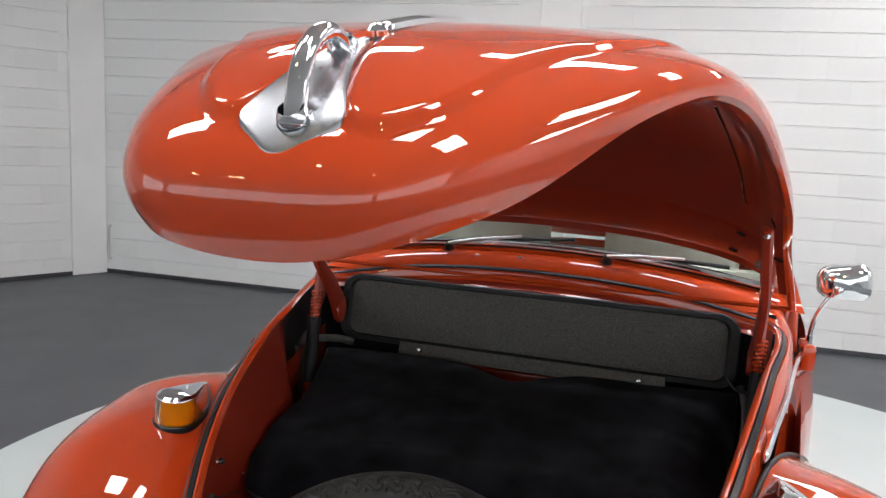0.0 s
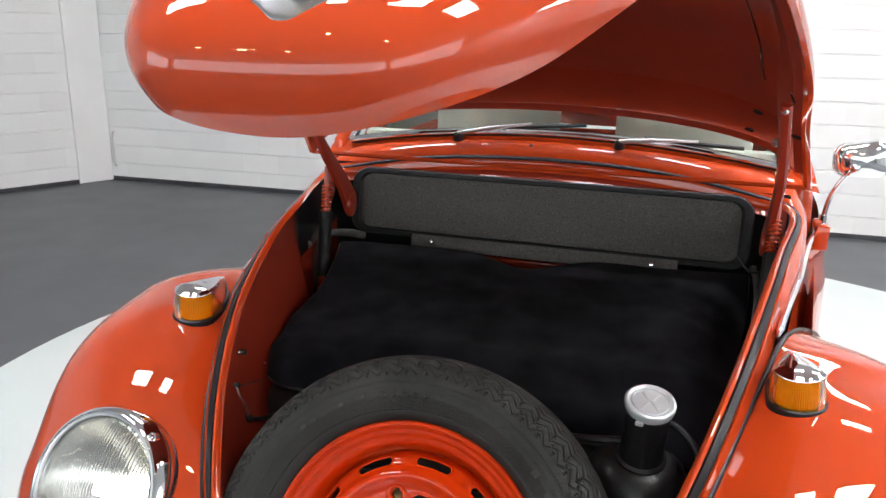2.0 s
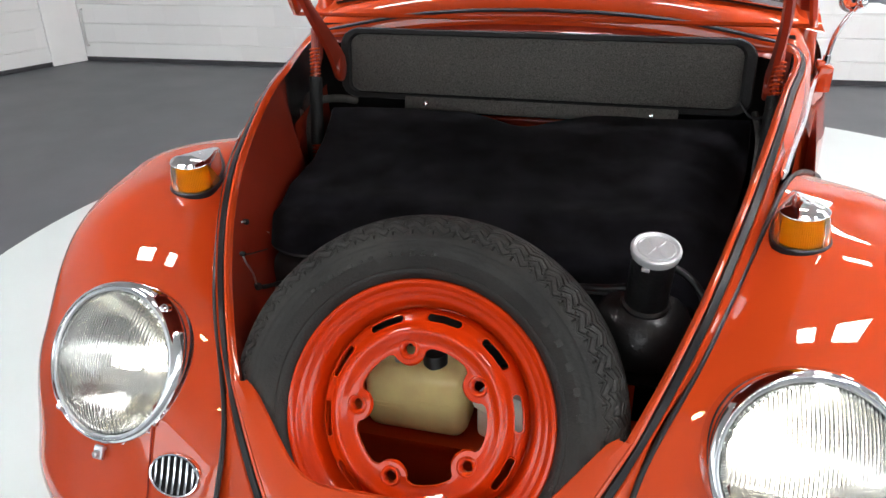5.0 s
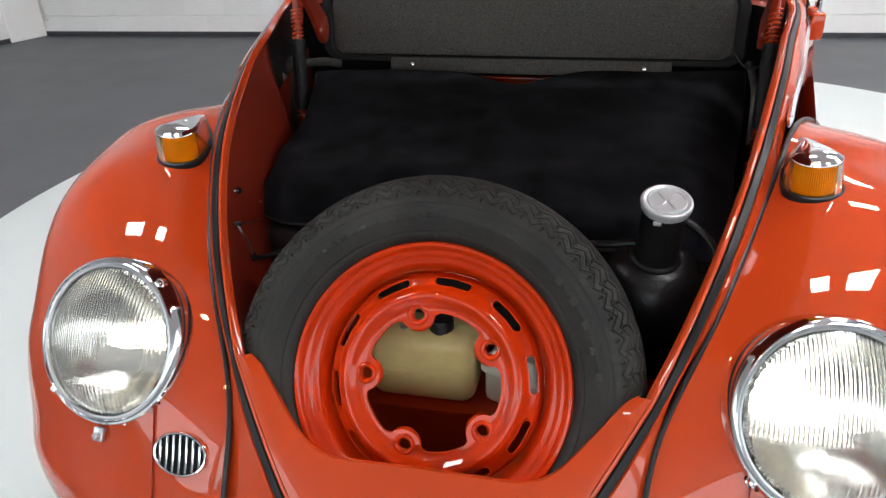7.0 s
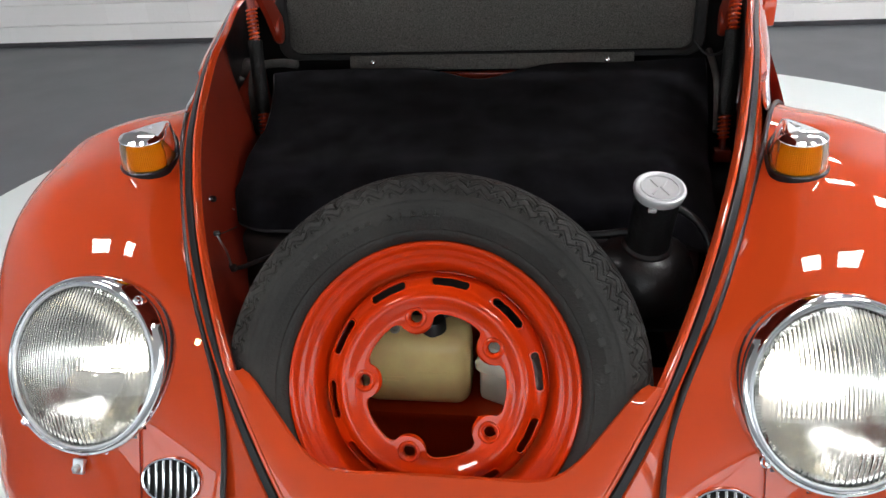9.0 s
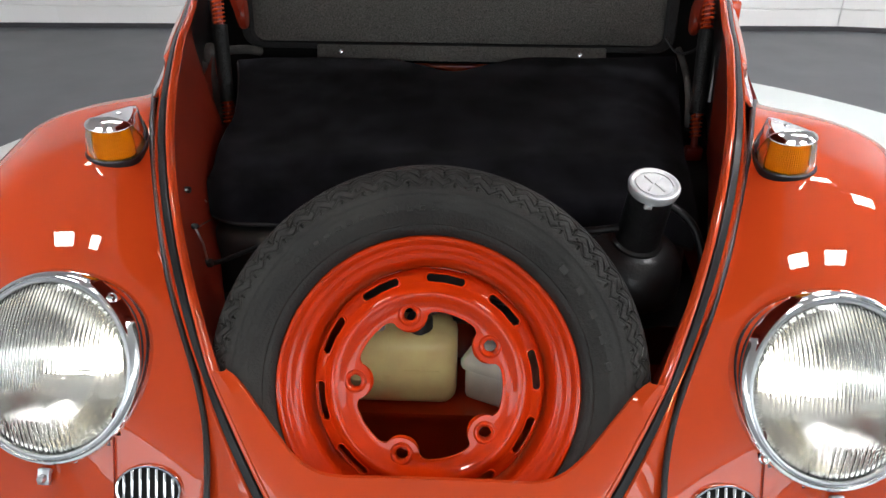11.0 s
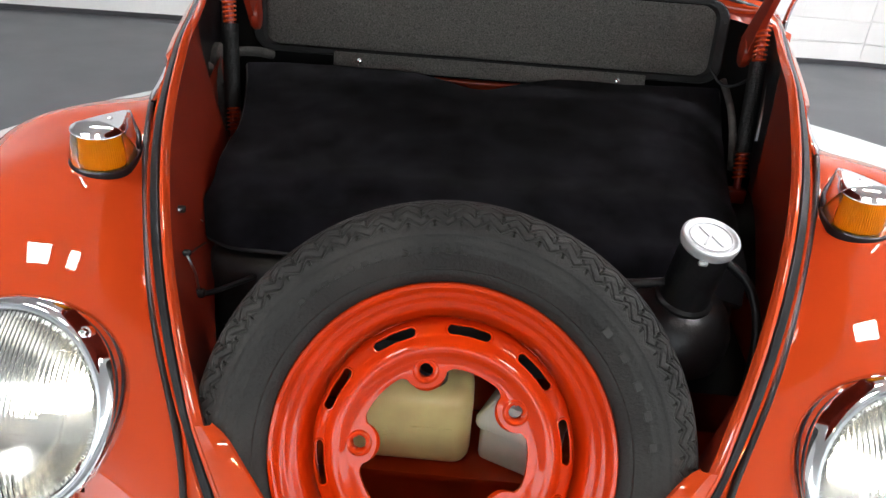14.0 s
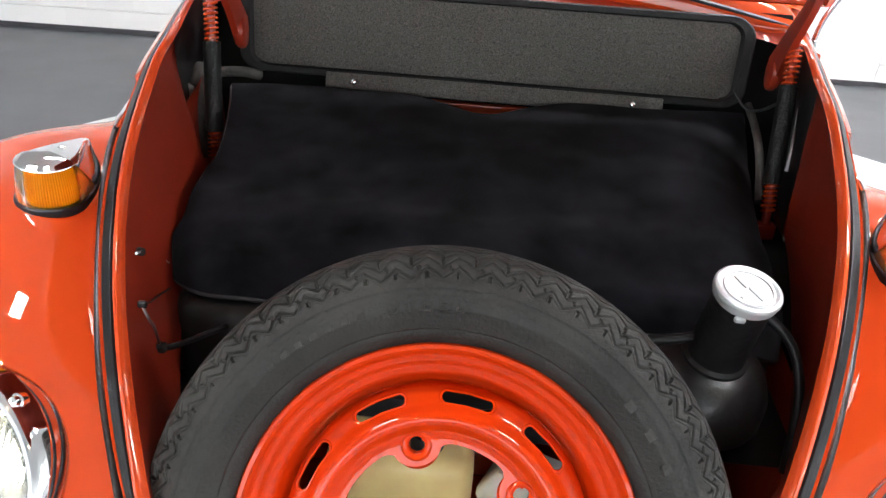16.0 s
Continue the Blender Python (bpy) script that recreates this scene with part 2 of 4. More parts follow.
# long light panels on the ceiling
for x, y, lx, ly in LIGHTS:
    lamp = thing("ceiling_light", "long white light panel with a slim frame on the ceiling", "light panel", pose(x, y, CEILING), "ceiling light panels")
    part("frame", join(block(lx + 0.04, 0.02, 0.04, at=(0, ly / 2 + 0.01, -0.02)), block(lx + 0.04, 0.02, 0.04, at=(0, -ly / 2 - 0.01, -0.02)),
                       block(0.02, ly, 0.04, at=(lx / 2 + 0.01, 0, -0.02)), block(0.02, ly, 0.04, at=(-lx / 2 - 0.01, 0, -0.02))), CEIL, lamp, smooth=False)
    part("diffuser", block(lx, ly, 0.03, at=(0, 0, -0.015)), LAMP, lamp, smooth=False)

# small warm spotlights between the panels
for x, y in ((-.70, -.75), (1.5, -1.1), (-2.2, -2.4)):
    lamp = thing("ceiling_spotlight", "small round warm spotlight with a grey collar on the ceiling", "spotlight", pose(x, y, CEILING), "warm ceiling spotlights")
    part("collar", turned([(.085, 0), (.085, -.03), (.080, -.036), (.066, -.036), (.062, -.02)], 28), CEIL, lamp)
    part("bulb", turned([(.061, -.012), (.055, -.022), (.03, -.030), (.001, -.032)], 24), WARM, lamp)

# glowing panels added out of view to light the car's front; no known windows
FILL_PANELS = [((-6.0 + 2.4 * k, -6.995, 2.20), (0, 1, 0), (1, 0, 0)) for k in range(6)] + [((7.995, -5.4 + 2.4 * k, 2.20), (-1, 0, 0), (0, 1, 0)) for k in range(3)] + [((-7.995, -5.4 + 2.4 * k, 2.20), (1, 0, 0), (0, -1, 0)) for k in range(2)]
for k, (at, way, across) in enumerate(FILL_PANELS):
    fill = new("window_%d" % (k + 1))
    fill.matrix_basis = axes(at, way, across)
    tagged(fill, "added glowing fill panel with a slim white frame, out of view", "window", kind="structure")
    part("window_frame", join(block(2.4, .06, .06, at=(0, 1.23, .03)), block(2.4, .06, .06, at=(0, -1.23, .03)), block(.015, 2.4, .03, at=(1.1925, 0, .015)), block(.015, 2.4, .03, at=(-1.1925, 0, .015))), WALL, fill, smooth=False)
    part("fill_face", block(2.37, 2.4, .01, at=(0, 0, .012)), FILL_GLOW, fill, smooth=False)

# ---------------------------------------------------------------- the car: shared curves (right half; x is mirrored)
RIM = [(0, .645, .43), (.09, .65, .438), (.178, .679, .473), (.286, .79, .63), (.371, .934, .772), (.436, 1.112, .884), (.495, 1.354, .951),
       (.533, 1.538, .974), (.575, 1.73, .990), (.572, 1.80, 1.008), (.522, 1.825, 1.020), (.345, 1.84, 1.052), (.18, 1.848, 1.067), (0, 1.85, 1.072)]
EDGE = [(0, .575, .27), (.15, .58, .27), (.30, .61, .30), (.312, .79, .612), (.393, .935, .748), (.466, 1.123, .856), (.523, 1.36, .898),
        (.566, 1.55, .915), (.600, 1.76, .928), (.612, 1.90, .985), (.56, 1.94, 1.052), (.36, 1.93, 1.086), (.18, 1.925, 1.101), (0, 1.925, 1.105)]
FALL = [(0, .10, -.12), (0, .10, -.12), (0, .10, -.14), (-.01, .06, -.25), (-.02, .03, -.30), (-.01, 0, -.30), (0, 0, -.30),
        (.01, 0, -.26), (.01, 0, -.22), (-.01, -.02, -.06), (0, -.025, -.012), (0, -.025, -.012), (0, -.025, -.012), (0, -.025, -.012)]
PER = 10
RIM = [(x + .004 if .27 < x < .59 and y < 1.75 else x, y, z) for x, y, z in RIM]
EDGE = [(x - .004 if .31 < x < .6 and y < 1.4 else x, y, z) for x, y, z in EDGE]
rim, edge, fall = spline(RIM, PER), spline(EDGE, PER), spline(FALL, PER)
rim[0].x = rim[-1].x = edge[0].x = edge[-1].x = 0
# the flat inner panels end at the struts; behind them the walls drop steeply into a pocket
for i in range(len(fall)):
    if 3 * PER <= i <= 9 * PER:
        f = max(0.0, min(1.0, (i / PER - 6.55) / .25))
        g = min(1.0, (i / PER - 3) / 1.2)
        fall[i] = Vector((-.018 - .026 * g, .05 * (1 - g), -.15 - .05 * g)).lerp(Vector((.012, 0, -.26)), f) if i < 8.6 * PER else fall[i]
steep = [(Vector((.010, 0, -.24)) if i < 6.75 * PER else Vector((.020, 0, -.27))) if 3.6 * PER < i < 8.6 * PER else f for i, f in enumerate(fall)]
QS, US = [], []
for i in range(len(rim)):
    t = (rim[min(i + 1, len(rim) - 1)] - rim[max(i - 1, 0)]).normalized()
    q = edge[i] - rim[i]
    # along the sides the seal lies flat, facing up
    flat = max(0.0, min(1.0, (i / PER - 3.2) / 1.6))
    q = q + Vector((t.y, -t.x, 0)) * (.05 * flat)
    q = (q - t * q.dot(t)).normalized()
    u = q.cross(t).normalized()
    QS.append(q)
    US.append(u if (u.z > 0 if not US else u.dot(US[-1]) > 0) else -u)

car = thing("car", "small classic car in glossy orange red with its front lid open", "car")

# body rim round the luggage opening, with its inner walls
rows = [[rim[i] + q * QS[i] + (u - (.02 * min(1.0, (-.0066 - q) / .0075) if q < -.007 else 0) * max(0.0, min(1.0, i / PER - 9.6))) * US[i] for i in range(len(rim))] for q, u in
        ((-.0166, -.010), (-.0165, -.004), (-.0158, -.0005), (-.0140, .0022), (-.0115, .0028), (-.0090, .0018), (-.0074, -.001), (-.0066, -.006), (.0066, -.006), (.0074, -.0005), (.0095, .0018))]
other = [[rows[0][i] + steep[i] * k for i in range(len(rim))] for k in (1, .5)]
rows = [[rows[0][i] + fall[i] * k for i in range(len(rim))] for k in (1, .5)] + rows
body_row = [p for p in rows[-1]]
for f in (.35, .7, 1.0):
    rows.append([body_row[i].lerp(edge[i], f) + US[i] * (.012 * math.sin(math.pi * f) if i > 6 * PER else 0) for i in range(len(rim))])
rows.append([edge[i] - US[i] * .03 for i in range(len(rim))])
whole = [r + [Vector((-p.x, p.y, p.z)) for p in reversed(r[:-1])] for r in rows]
for k in (0, 1):
    whole[k][:len(rim)] = other[k]
part("body_rim", sheet(whole[2:]), PAINT, car)
# red inner walls in front of the struts, black walls in the pockets behind them
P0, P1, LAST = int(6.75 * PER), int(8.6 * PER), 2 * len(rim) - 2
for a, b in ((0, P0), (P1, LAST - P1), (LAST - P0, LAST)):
    part("inner_wall", sheet([r[a:b + 1] for r in whole[:3]]), PAINT_SHADED, car, "dull red inner wall of the luggage space, darkened for shade")
for a, b in ((P0, P1), (LAST - P1, LAST - P0)):
    part("pocket_wall", sheet([r[a:b + 1] for r in whole[:3]]), BLACK, car, "black wall of the pocket beside the luggage space")

# rubber seal round the opening, with a worn ridge
n = len(rim)
prof = [(-.0064, -.005), (-.0063, .0004), (-.0054, .0018), (-.0040, .0022), (-.0030, .0020), (-.0012, .0022), (.0012, .0022), (.0030, .0020), (.0040, .0022), (.0054, .0018), (.0063, .0004), (.0064, -.005)]
rows = [[rim[i] + q * QS[i] + u * US[i] for i in range(n)] for q, u in prof]
rows = [r + [Vector((-p.x, p.y, p.z)) for p in reversed(r[:-1])] for r in rows]
seal = part("seal", sheet(rows), RUBBER, car, "black rubber seal round the luggage opening")
# front panel inside the seal, with the scooped edge over the spare wheel
NOTCH = spline([(0, .742, .56), (.07, .742, .559), (.127, .742, .558), (.160, .745, .565), (.19, .757, .584), (.231, .786, .624), (.262, .808, .656), (.283, .818, .668)], 6)
m = 30
base = even([rim[i] - QS[i] * .0160 + US[i] * .0012 for i in range(int(3.25 * PER) + 1)], m)
lip = even(NOTCH, m)
rows = [base, [a.lerp(b, .5) + Vector((0, -.004, .003)) for a, b in zip(base, lip)], lip, [p + Vector((0, .006, -.001)) for p in lip], [p + Vector((0, .012, -.012)) for p in lip], [p + Vector((0, .012, -.05)) for p in lip]]
rows = [list(reversed([Vector((-p.x, p.y, p.z)) for p in r[1:]])) + r for r in rows]
part("front_panel", sheet(rows), PAINT, car)

# luggage well behind the spare wheel
part("wheel_well", join(sheet([[(-.42, .66, .30), (.42, .66, .30)], [(-.42, 1.0, .30), (.42, 1.0, .30)], [(-.42, 1.0, .452), (.42, 1.0, .452)],
     [(-.42, .975, .458), (.42, .975, .458)], [(-.42, .975, .466), (.42, .975, .466)], [(-.42, 1.12, .470), (.42, 1.12, .470)]]),
     sheet([[(-.30, 1.121, .471), (.30, 1.121, .471)], [(-.30, 1.14, .66), (.30, 1.14, .66)]])), PAINT, car, "red sheet metal well with a ledge")
for s in (1, -1):
    part("well_side", sheet([[(s * .42, .62, .30), (s * .42, 1.75, .30)], [(s * .43, .78, .62), (s * .45, 1.75, .76)]]), PAINT_SHADED, car, "dull red side of the well, darkened for shade")

# side panels below the trim, behind the wings
SIDE = [(.520, 1.30, .898), (.566, 1.55, .915), (.600, 1.76, .928), (.640, 1.92, .92), (.70, 2.2, .915), (.735, 2.6, .91), (.74, 3.0, .90), (.72, 3.5, .88), (.62, 3.95, .86), (.45, 4.22, .85), (.2, 4.34, .85), (0, 4.36, .85)]
side = spline(SIDE, 6)
rows = []
for dx, dz in ((0, 0), (.004, -.03), (.010, -.08), (.018, -.18), (.02, -.32), (.01, -.48), (.0, -.60)):
    rows.append([p + Vector((dx + 1.3 * dx * max(0, min(1, (p.y - 1.65) / .25)), 0, dz)) for p in side])
for mir in (False, True):
    part("side_panel", sheet(rows, mirror=mir), PAINT, car)
    trim_line = spline([(.492, 1.247, .9005), (.521, 1.38, .905), (.562, 1.55, .917), (.604, 1.76, .929), (.645, 1.93, .922)], 8)
    s = -1 if mir else 1
    trim = part("belt_trim", tube([(s * (p.x + .006), p.y, p.z + .004) for p in trim_line], lambda f: .0065 * min(1, .35 + f * 12), 10), CHROME, car, "slim chrome belt trim")

# cabin shell: pillars, roof and tail, windscreen with rubber and trim
def screen(x, f):
    """The windscreen: x across, f from its foot to its head."""
    return Vector((x * (1 - .10 * f), 1.932 + .06 * x * x + .30 * f, 1.114 - .16 * x * x + .33 * f - .10 * f * x * x))


rows = [[screen(-.56 + 1.12 * i / 40, .05 + .9 * f / 12) for i in range(41)] for f in range(13)]
glass = part("windscreen", thick(sheet(rows), .005), WINDSCREEN, car, "clear windscreen")
glass.visible_shadow = False
loop = [screen(-.57 + 1.14 * i / 40, 0.03) for i in range(41)] + [screen(.57, f / 10) for f in range(1, 10)] + [screen(.57 - 1.14 * i / 40, .97) for i in range(41)] + [screen(-.57, 1 - f / 10) for f in range(1, 10)]
part("screen_rubber", tube([p + Vector((0, -.004, 0)) for p in loop] + [loop[0] + Vector((0, -.004, 0))], .011, 8, False), RUBBER, car, "black windscreen rubber")
part("screen_trim", tube([p + Vector((0, -.017, .003)) for p in loop] + [loop[0] + Vector((0, -.017, .003))], .0070, 8, False), CHROME, car, "bright windscreen trim")
low = [screen(-.56 + 1.12 * i / 60, .03) + Vector((0, -.019, .006)) for i in range(61)]
part("lower_trim", sheet([[p + Vector((0, .86 * w, .51 * w)) + Vector((0, -.51, .86)) * h for p in low] for w, h in ((-.0075, -.003), (-.006, -.0004), (-.003, .0003), (0, .0005), (.003, .0003), (.006, -.0004), (.0075, -.003))]), CHROME, car, "flat bright trim under the windscreen")
# apron between cowl and windscreen
rows = [[screen(-.64 + 1.28 * i / 40, -.08 + .12 * k / 3) + Vector((0, .012 if k else -.012, -.002)) for i in range(41)] for k in range(4)]
part("cowl", sheet(rows), PAINT, car)
# roof and tail as one smooth shell
rows = []
for k in range(25):
    f = k / 24
    y = 2.20 + 2.15 * f
    top = 1.475 + .05 * math.sin(math.pi * min(1, f * 2.2) * .5) - .78 * max(0, f - .38) ** 1.7 * 1.9
    wide = .50 + .02 * math.sin(math.pi * f) - .28 * max(0, f - .55) ** 2
    low = .90
    r = []
    for j in range(33):
        a = math.pi * j / 32
        c, s = math.cos(a), math.sin(a)
        r.append((math.copysign(abs(c) ** .62, c) * (wide + (.17 - .1 * f) * (1 - abs(s)) ** 1.2), y, low + (top - low) * abs(s) ** .7))
    rows.append(r)
def glazed(p):
    side = abs(p.x) > .35 and 1.03 < p.z < 1.37 and (2.42 < p.y < 2.98 or 3.08 < p.y < 3.52)
    return side or (abs(p.x) < .30 and 3.72 < p.y < 4.02)


part("roof", sheet(rows, keep=lambda p: not glazed(p)), PAINT, car)
panes = part("window_glass", sheet(rows, keep=glazed), WINDSCREEN, car, "clear side and rear windows")
panes.visible_shadow = False
for s in (1, -1):
    part("pillar", tube([screen(s * .60, 0) + Vector((s * .02, .03, -.14)), screen(s * .60, .0) + Vector((s * .01, .03, 0)), screen(s * .60, .5) + Vector((0, .03, 0)), screen(s * .60, 1.0) + Vector((0, .04, .02))], .028, 10), PAINT, car)
part("dashboard", join(block(1.1, .04, .12, .015, at=(0, 2.02, 1.04)), block(1.1, .6, .02, .005, at=(0, 2.3, .62))), SEAT, car, "dark dashboard behind the windscreen")
for x in (-.33, .33):
    part("seat_back", block(.46, .12, .62, .05, 3, at=(x, 2.75, .92)), SEAT, car, "dark seat back inside the cabin")
for s in (1, -1):
    part("door_lining", sheet([[(s * .655, 1.98, .30), (s * .655, 3.35, .30)], [(s * .64, 1.98, .98), (s * .64, 3.35, .98)]]), SEAT, car, "dark cloth door lining")
part("rear_bulkhead", sheet([[(-.62, 3.3, .35), (.62, 3.3, .35)], [(-.58, 3.3, .95), (.58, 3.3, .95)]]), SEAT, car)
part("underbody", block(1.2, 3.2, .05, .02, at=(0, 2.4, .27)), DARK, car)

# ---------------------------------------------------------------- wings
AX_Y, AX_Z = 1.28, .36
INNER = [(.30, .605, .27), (.303, .69, .47), (.316, .79, .610), (.395, .935, .746), (.468, 1.123, .854), (.52, 1.282, .889), (.585, 1.45, .846), (.635, 1.60, .76), (.66, 1.75, .55), (.665, 1.80, .33)]
INNER = [(x - .004 if .3 < x < .6 else x, y, z) for x, y, z in INNER]
inner = even(spline(INNER, 12), 97)


# how far the skin stands off the joint's radius at three stations, at these angles round the axle
ANGLES = (-20, 10, 35, 60, 85, 115, 180)
NEAR = (-.06, -.030, .006, .042, -.006, -.038, -.0857)
CREST = (-.09, .012, .064, .066, -.012, .020, .0595)
FAR = (-.30, -.139, -.0607, .0060, -.0100, -.1180, -.2078)


def blend(values, d):
    k = max(i for i in range(len(ANGLES) - 1) if d >= ANGLES[i] or i == 0)
    f = max(0, min(1, (d - ANGLES[k]) / (ANGLES[k + 1] - ANGLES[k])))
    f = f * f * (3 - 2 * f)
    return values[k] * (1 - f) + values[k + 1] * f


def wing(u, v):
    """The right wing's skin: u along the body joint from the nose back, v outwards to the wheel arch."""
    p = at_curve(inner, u)
    phi = math.atan2(p.z - AX_Z, AX_Y - p.y)
    r = math.hypot(p.z - AX_Z, AX_Y - p.y)
    d = math.degrees(phi)
    pts = [(p.x, r), (p.x + .065, r + blend(NEAR, d)), (.600, r + blend(CREST, d)), (.799, r + blend(FAR, d)), (.768, .388)]
    w = [(1 - v) ** 4, 4 * v * (1 - v) ** 3, 6 * v * v * (1 - v) ** 2, 4 * v ** 3 * (1 - v), v ** 4]
    x = sum(k * q[0] for k, q in zip(w, pts))
    q = sum(k * q[1] for k, q in zip(w, pts))
    p = Vector((x, AX_Y - q * math.cos(phi), AX_Z + q * math.sin(phi)))
    # the skin swells where the headlight bowl grows out of it
    swell = .0185 * math.exp(-((p - SWELL).length / .100) ** 2)
    return p + Vector((0, -.62, .78)) * swell


SWELL = Vector((.522, .900, .748))
LIGHT_C = Vector((.526, .830, .656))
LIGHT_N = Vector((math.sin(radians(8)) * math.cos(radians(30)), -math.cos(radians(8)) * math.cos(radians(30)), math.sin(radians(30))))


def not_in_lamp(p):
    d = p - LIGHT_C
    h = d.dot(LIGHT_N)
    away = (d - LIGHT_N * h).length
    return away > .127 or (away > .112 and h < -.030) or h < -.12


def nearest_on_wing(x, y, z):
    best = None
    for i in range(0, 97):
        for j in range(0, 49):
            p = wing(i / 96, j / 48)
            d = (p - Vector((x, y, z))).length
            if best is None or d < best[0]:
                best = (d, i / 96, j / 48)
    _, u, v = best
    p = wing(u, v)
    nrm = (wing(u, min(1, v + .01)) - wing(u, max(0, v - .01))).cross(wing(min(1, u + .01), v) - wing(max(0, u - .01), v)).normalized()
    if nrm.dot(p - Vector((.45, AX_Y, AX_Z))) < 0:
        nrm = -nrm
    return p, nrm


WING_ROWS = [[wing(u / 128, v / 40) for v in range(41)] for u in range(129)]
for s in (1, -1):
    bm = sheet([r for r in WING_ROWS], keep=not_in_lamp)
    if s < 0:
        bmesh.ops.scale(bm, vec=(-1, 1, 1), verts=bm.verts)
        bmesh.ops.reverse_faces(bm, faces=bm.faces)
    part("wing", bm, PAINT, car, "rounded glossy red front wing")
    bead = [Vector((s * (p.x - .002), p.y, p.z)) + Vector((0, -.002, .003)) for p in inner[:80]]
    part("wing_beading", tube(bead, .0042, 10), BLACK, car, "glossy black beading between wing and body")


# ---------------------------------------------------------------- headlights
def headlight(s):
    n = Vector((s * LIGHT_N.x, LIGHT_N.y, LIGHT_N.z))
    m = axes((s * LIGHT_C.x, LIGHT_C.y, LIGHT_C.z), n)
    lamp = new("headlight")
    lamp.parent = car
    lamp.matrix_basis = m
    lamp["label"] = "round chrome headlight with a fluted glass lens"
    K = 1.065
    ring = [(.1335, -.045), (.1335, -.036), (.1322, -.024), (.1295, -.010), (.1262, .001), (.1228, .009), (.1190, .0150), (.1165, .0160), (.1148, .0140), (.1138, .008), (.1135, .002)]
    part("lamp_bowl", turned([(.1425, -.041), (.1432, -.047), (.1445, -.060), (.147, -.080), (.150, -.115)], 72), PAINT, lamp, "red lamp bowl growing out of the wing")
    part("chrome_ring", turned([(r * K, h) for r, h in ring], 96), CHROME, lamp)
    part("inner_ring", turned([(.1215, .010), (.1200, .0130), (.1180, .0132), (.1165, .010)], 96), STEEL, lamp)
    rows = []
    for i in range(27):
        f = i / 26
        r = .118 * f
        row = []
        for k in range(240):
            a = 2 * math.pi * k / 240
            x, y = r * math.cos(a), r * math.sin(a)
            h = .010 + .034 * (1 - f * f)
            row.append((x, y, h))
        rows.append(row)
    front = sheet(rows, wrap=True)
    # flutes on the inside of the lens
    N = 320
    back = bmesh.new()
    grid = {}
    for i in range(N + 1):
        for j in range(91):
            x, y = -.118 + .236 * i / N, -.118 + .236 * j / 90
            q = math.hypot(x, y)
            if q > .1165:
                continue
            h = .0055 + .034 * (1 - (q / .118) ** 2)
            wedge = 0 < x < .082 and -.42 * x - .003 < y + .012 < .30 * x
            if wedge:
                h -= .0009 * abs(math.sin(math.pi * (y + .05 * x) / .0085))
            elif y > -.024:
                h -= .0010 * abs(math.sin(math.pi * x / .0054))
            elif y < -.066:
                h -= .0009 * abs(math.sin(math.pi * x / .0070))
            grid[i, j] = back.verts.new((x, y, h))
    for i in range(N):
        for j in range(90):
            k = [(i, j), (i + 1, j), (i + 1, j + 1), (i, j + 1)]
            if all(q in grid for q in k):
                back.faces.new([grid[q] for q in k][::-1])
    part("lens", join(front, back), GLASS, lamp, "fluted clear glass lens")
    ribs = [[(r * math.cos(2 * math.pi * k / 320), r * math.sin(2 * math.pi * k / 320), h + (.0006 if k % 2 else 0)) for k in range(320)] for r, h in ((.1165, .0020), (.1120, .0040), (.1075, .0040))]
    part("knurled_ring", sheet(ribs, wrap=True), REFLECTOR, lamp, "finely ribbed silver ring behind the glass", smooth=False)
    part("reflector", turned([(.118, .004), (.106, -.010), (.085, -.034), (.06, -.053), (.035, -.067), (.012, -.073), (.001, -.073)], 64), REFLECTOR, lamp, "bright silver reflector bowl")
    part("bulb", turned([(.001, -.012), (.009, -.014), (.0135, -.022), (.0145, -.036), (.013, -.05), (.013, -.068)], 20), BULB, lamp, "lit bulb")
    for ang in (48, 222):
        a = radians(ang)
        part("screw", moved(turned([(.001, .0055), (.0045, .005), (.0058, .002), (.0062, 0), (.0082, -.001), (.0082, -.010)], 16), pose(.131 * math.cos(a), .131 * math.sin(a), .0075)), CHROME, lamp)
    part("clamp", join(moved(block(.018, .022, .006, .0015, at=(0, -.146, .010)), pose(0, 0, 0)), moved(turned([(.001, .006), (.0045, .005), (.0065, 0), (.0065, -.004)], 14), pose(0, -.148, .015)), moved(block(.014, .006, .045, .0015, at=(0, -.140, -.010)), pose(0, 0, 0))), STEEL, lamp, "small steel clamp with a screw")
    return lamp


for s in (-1, 1):
    headlight(s)


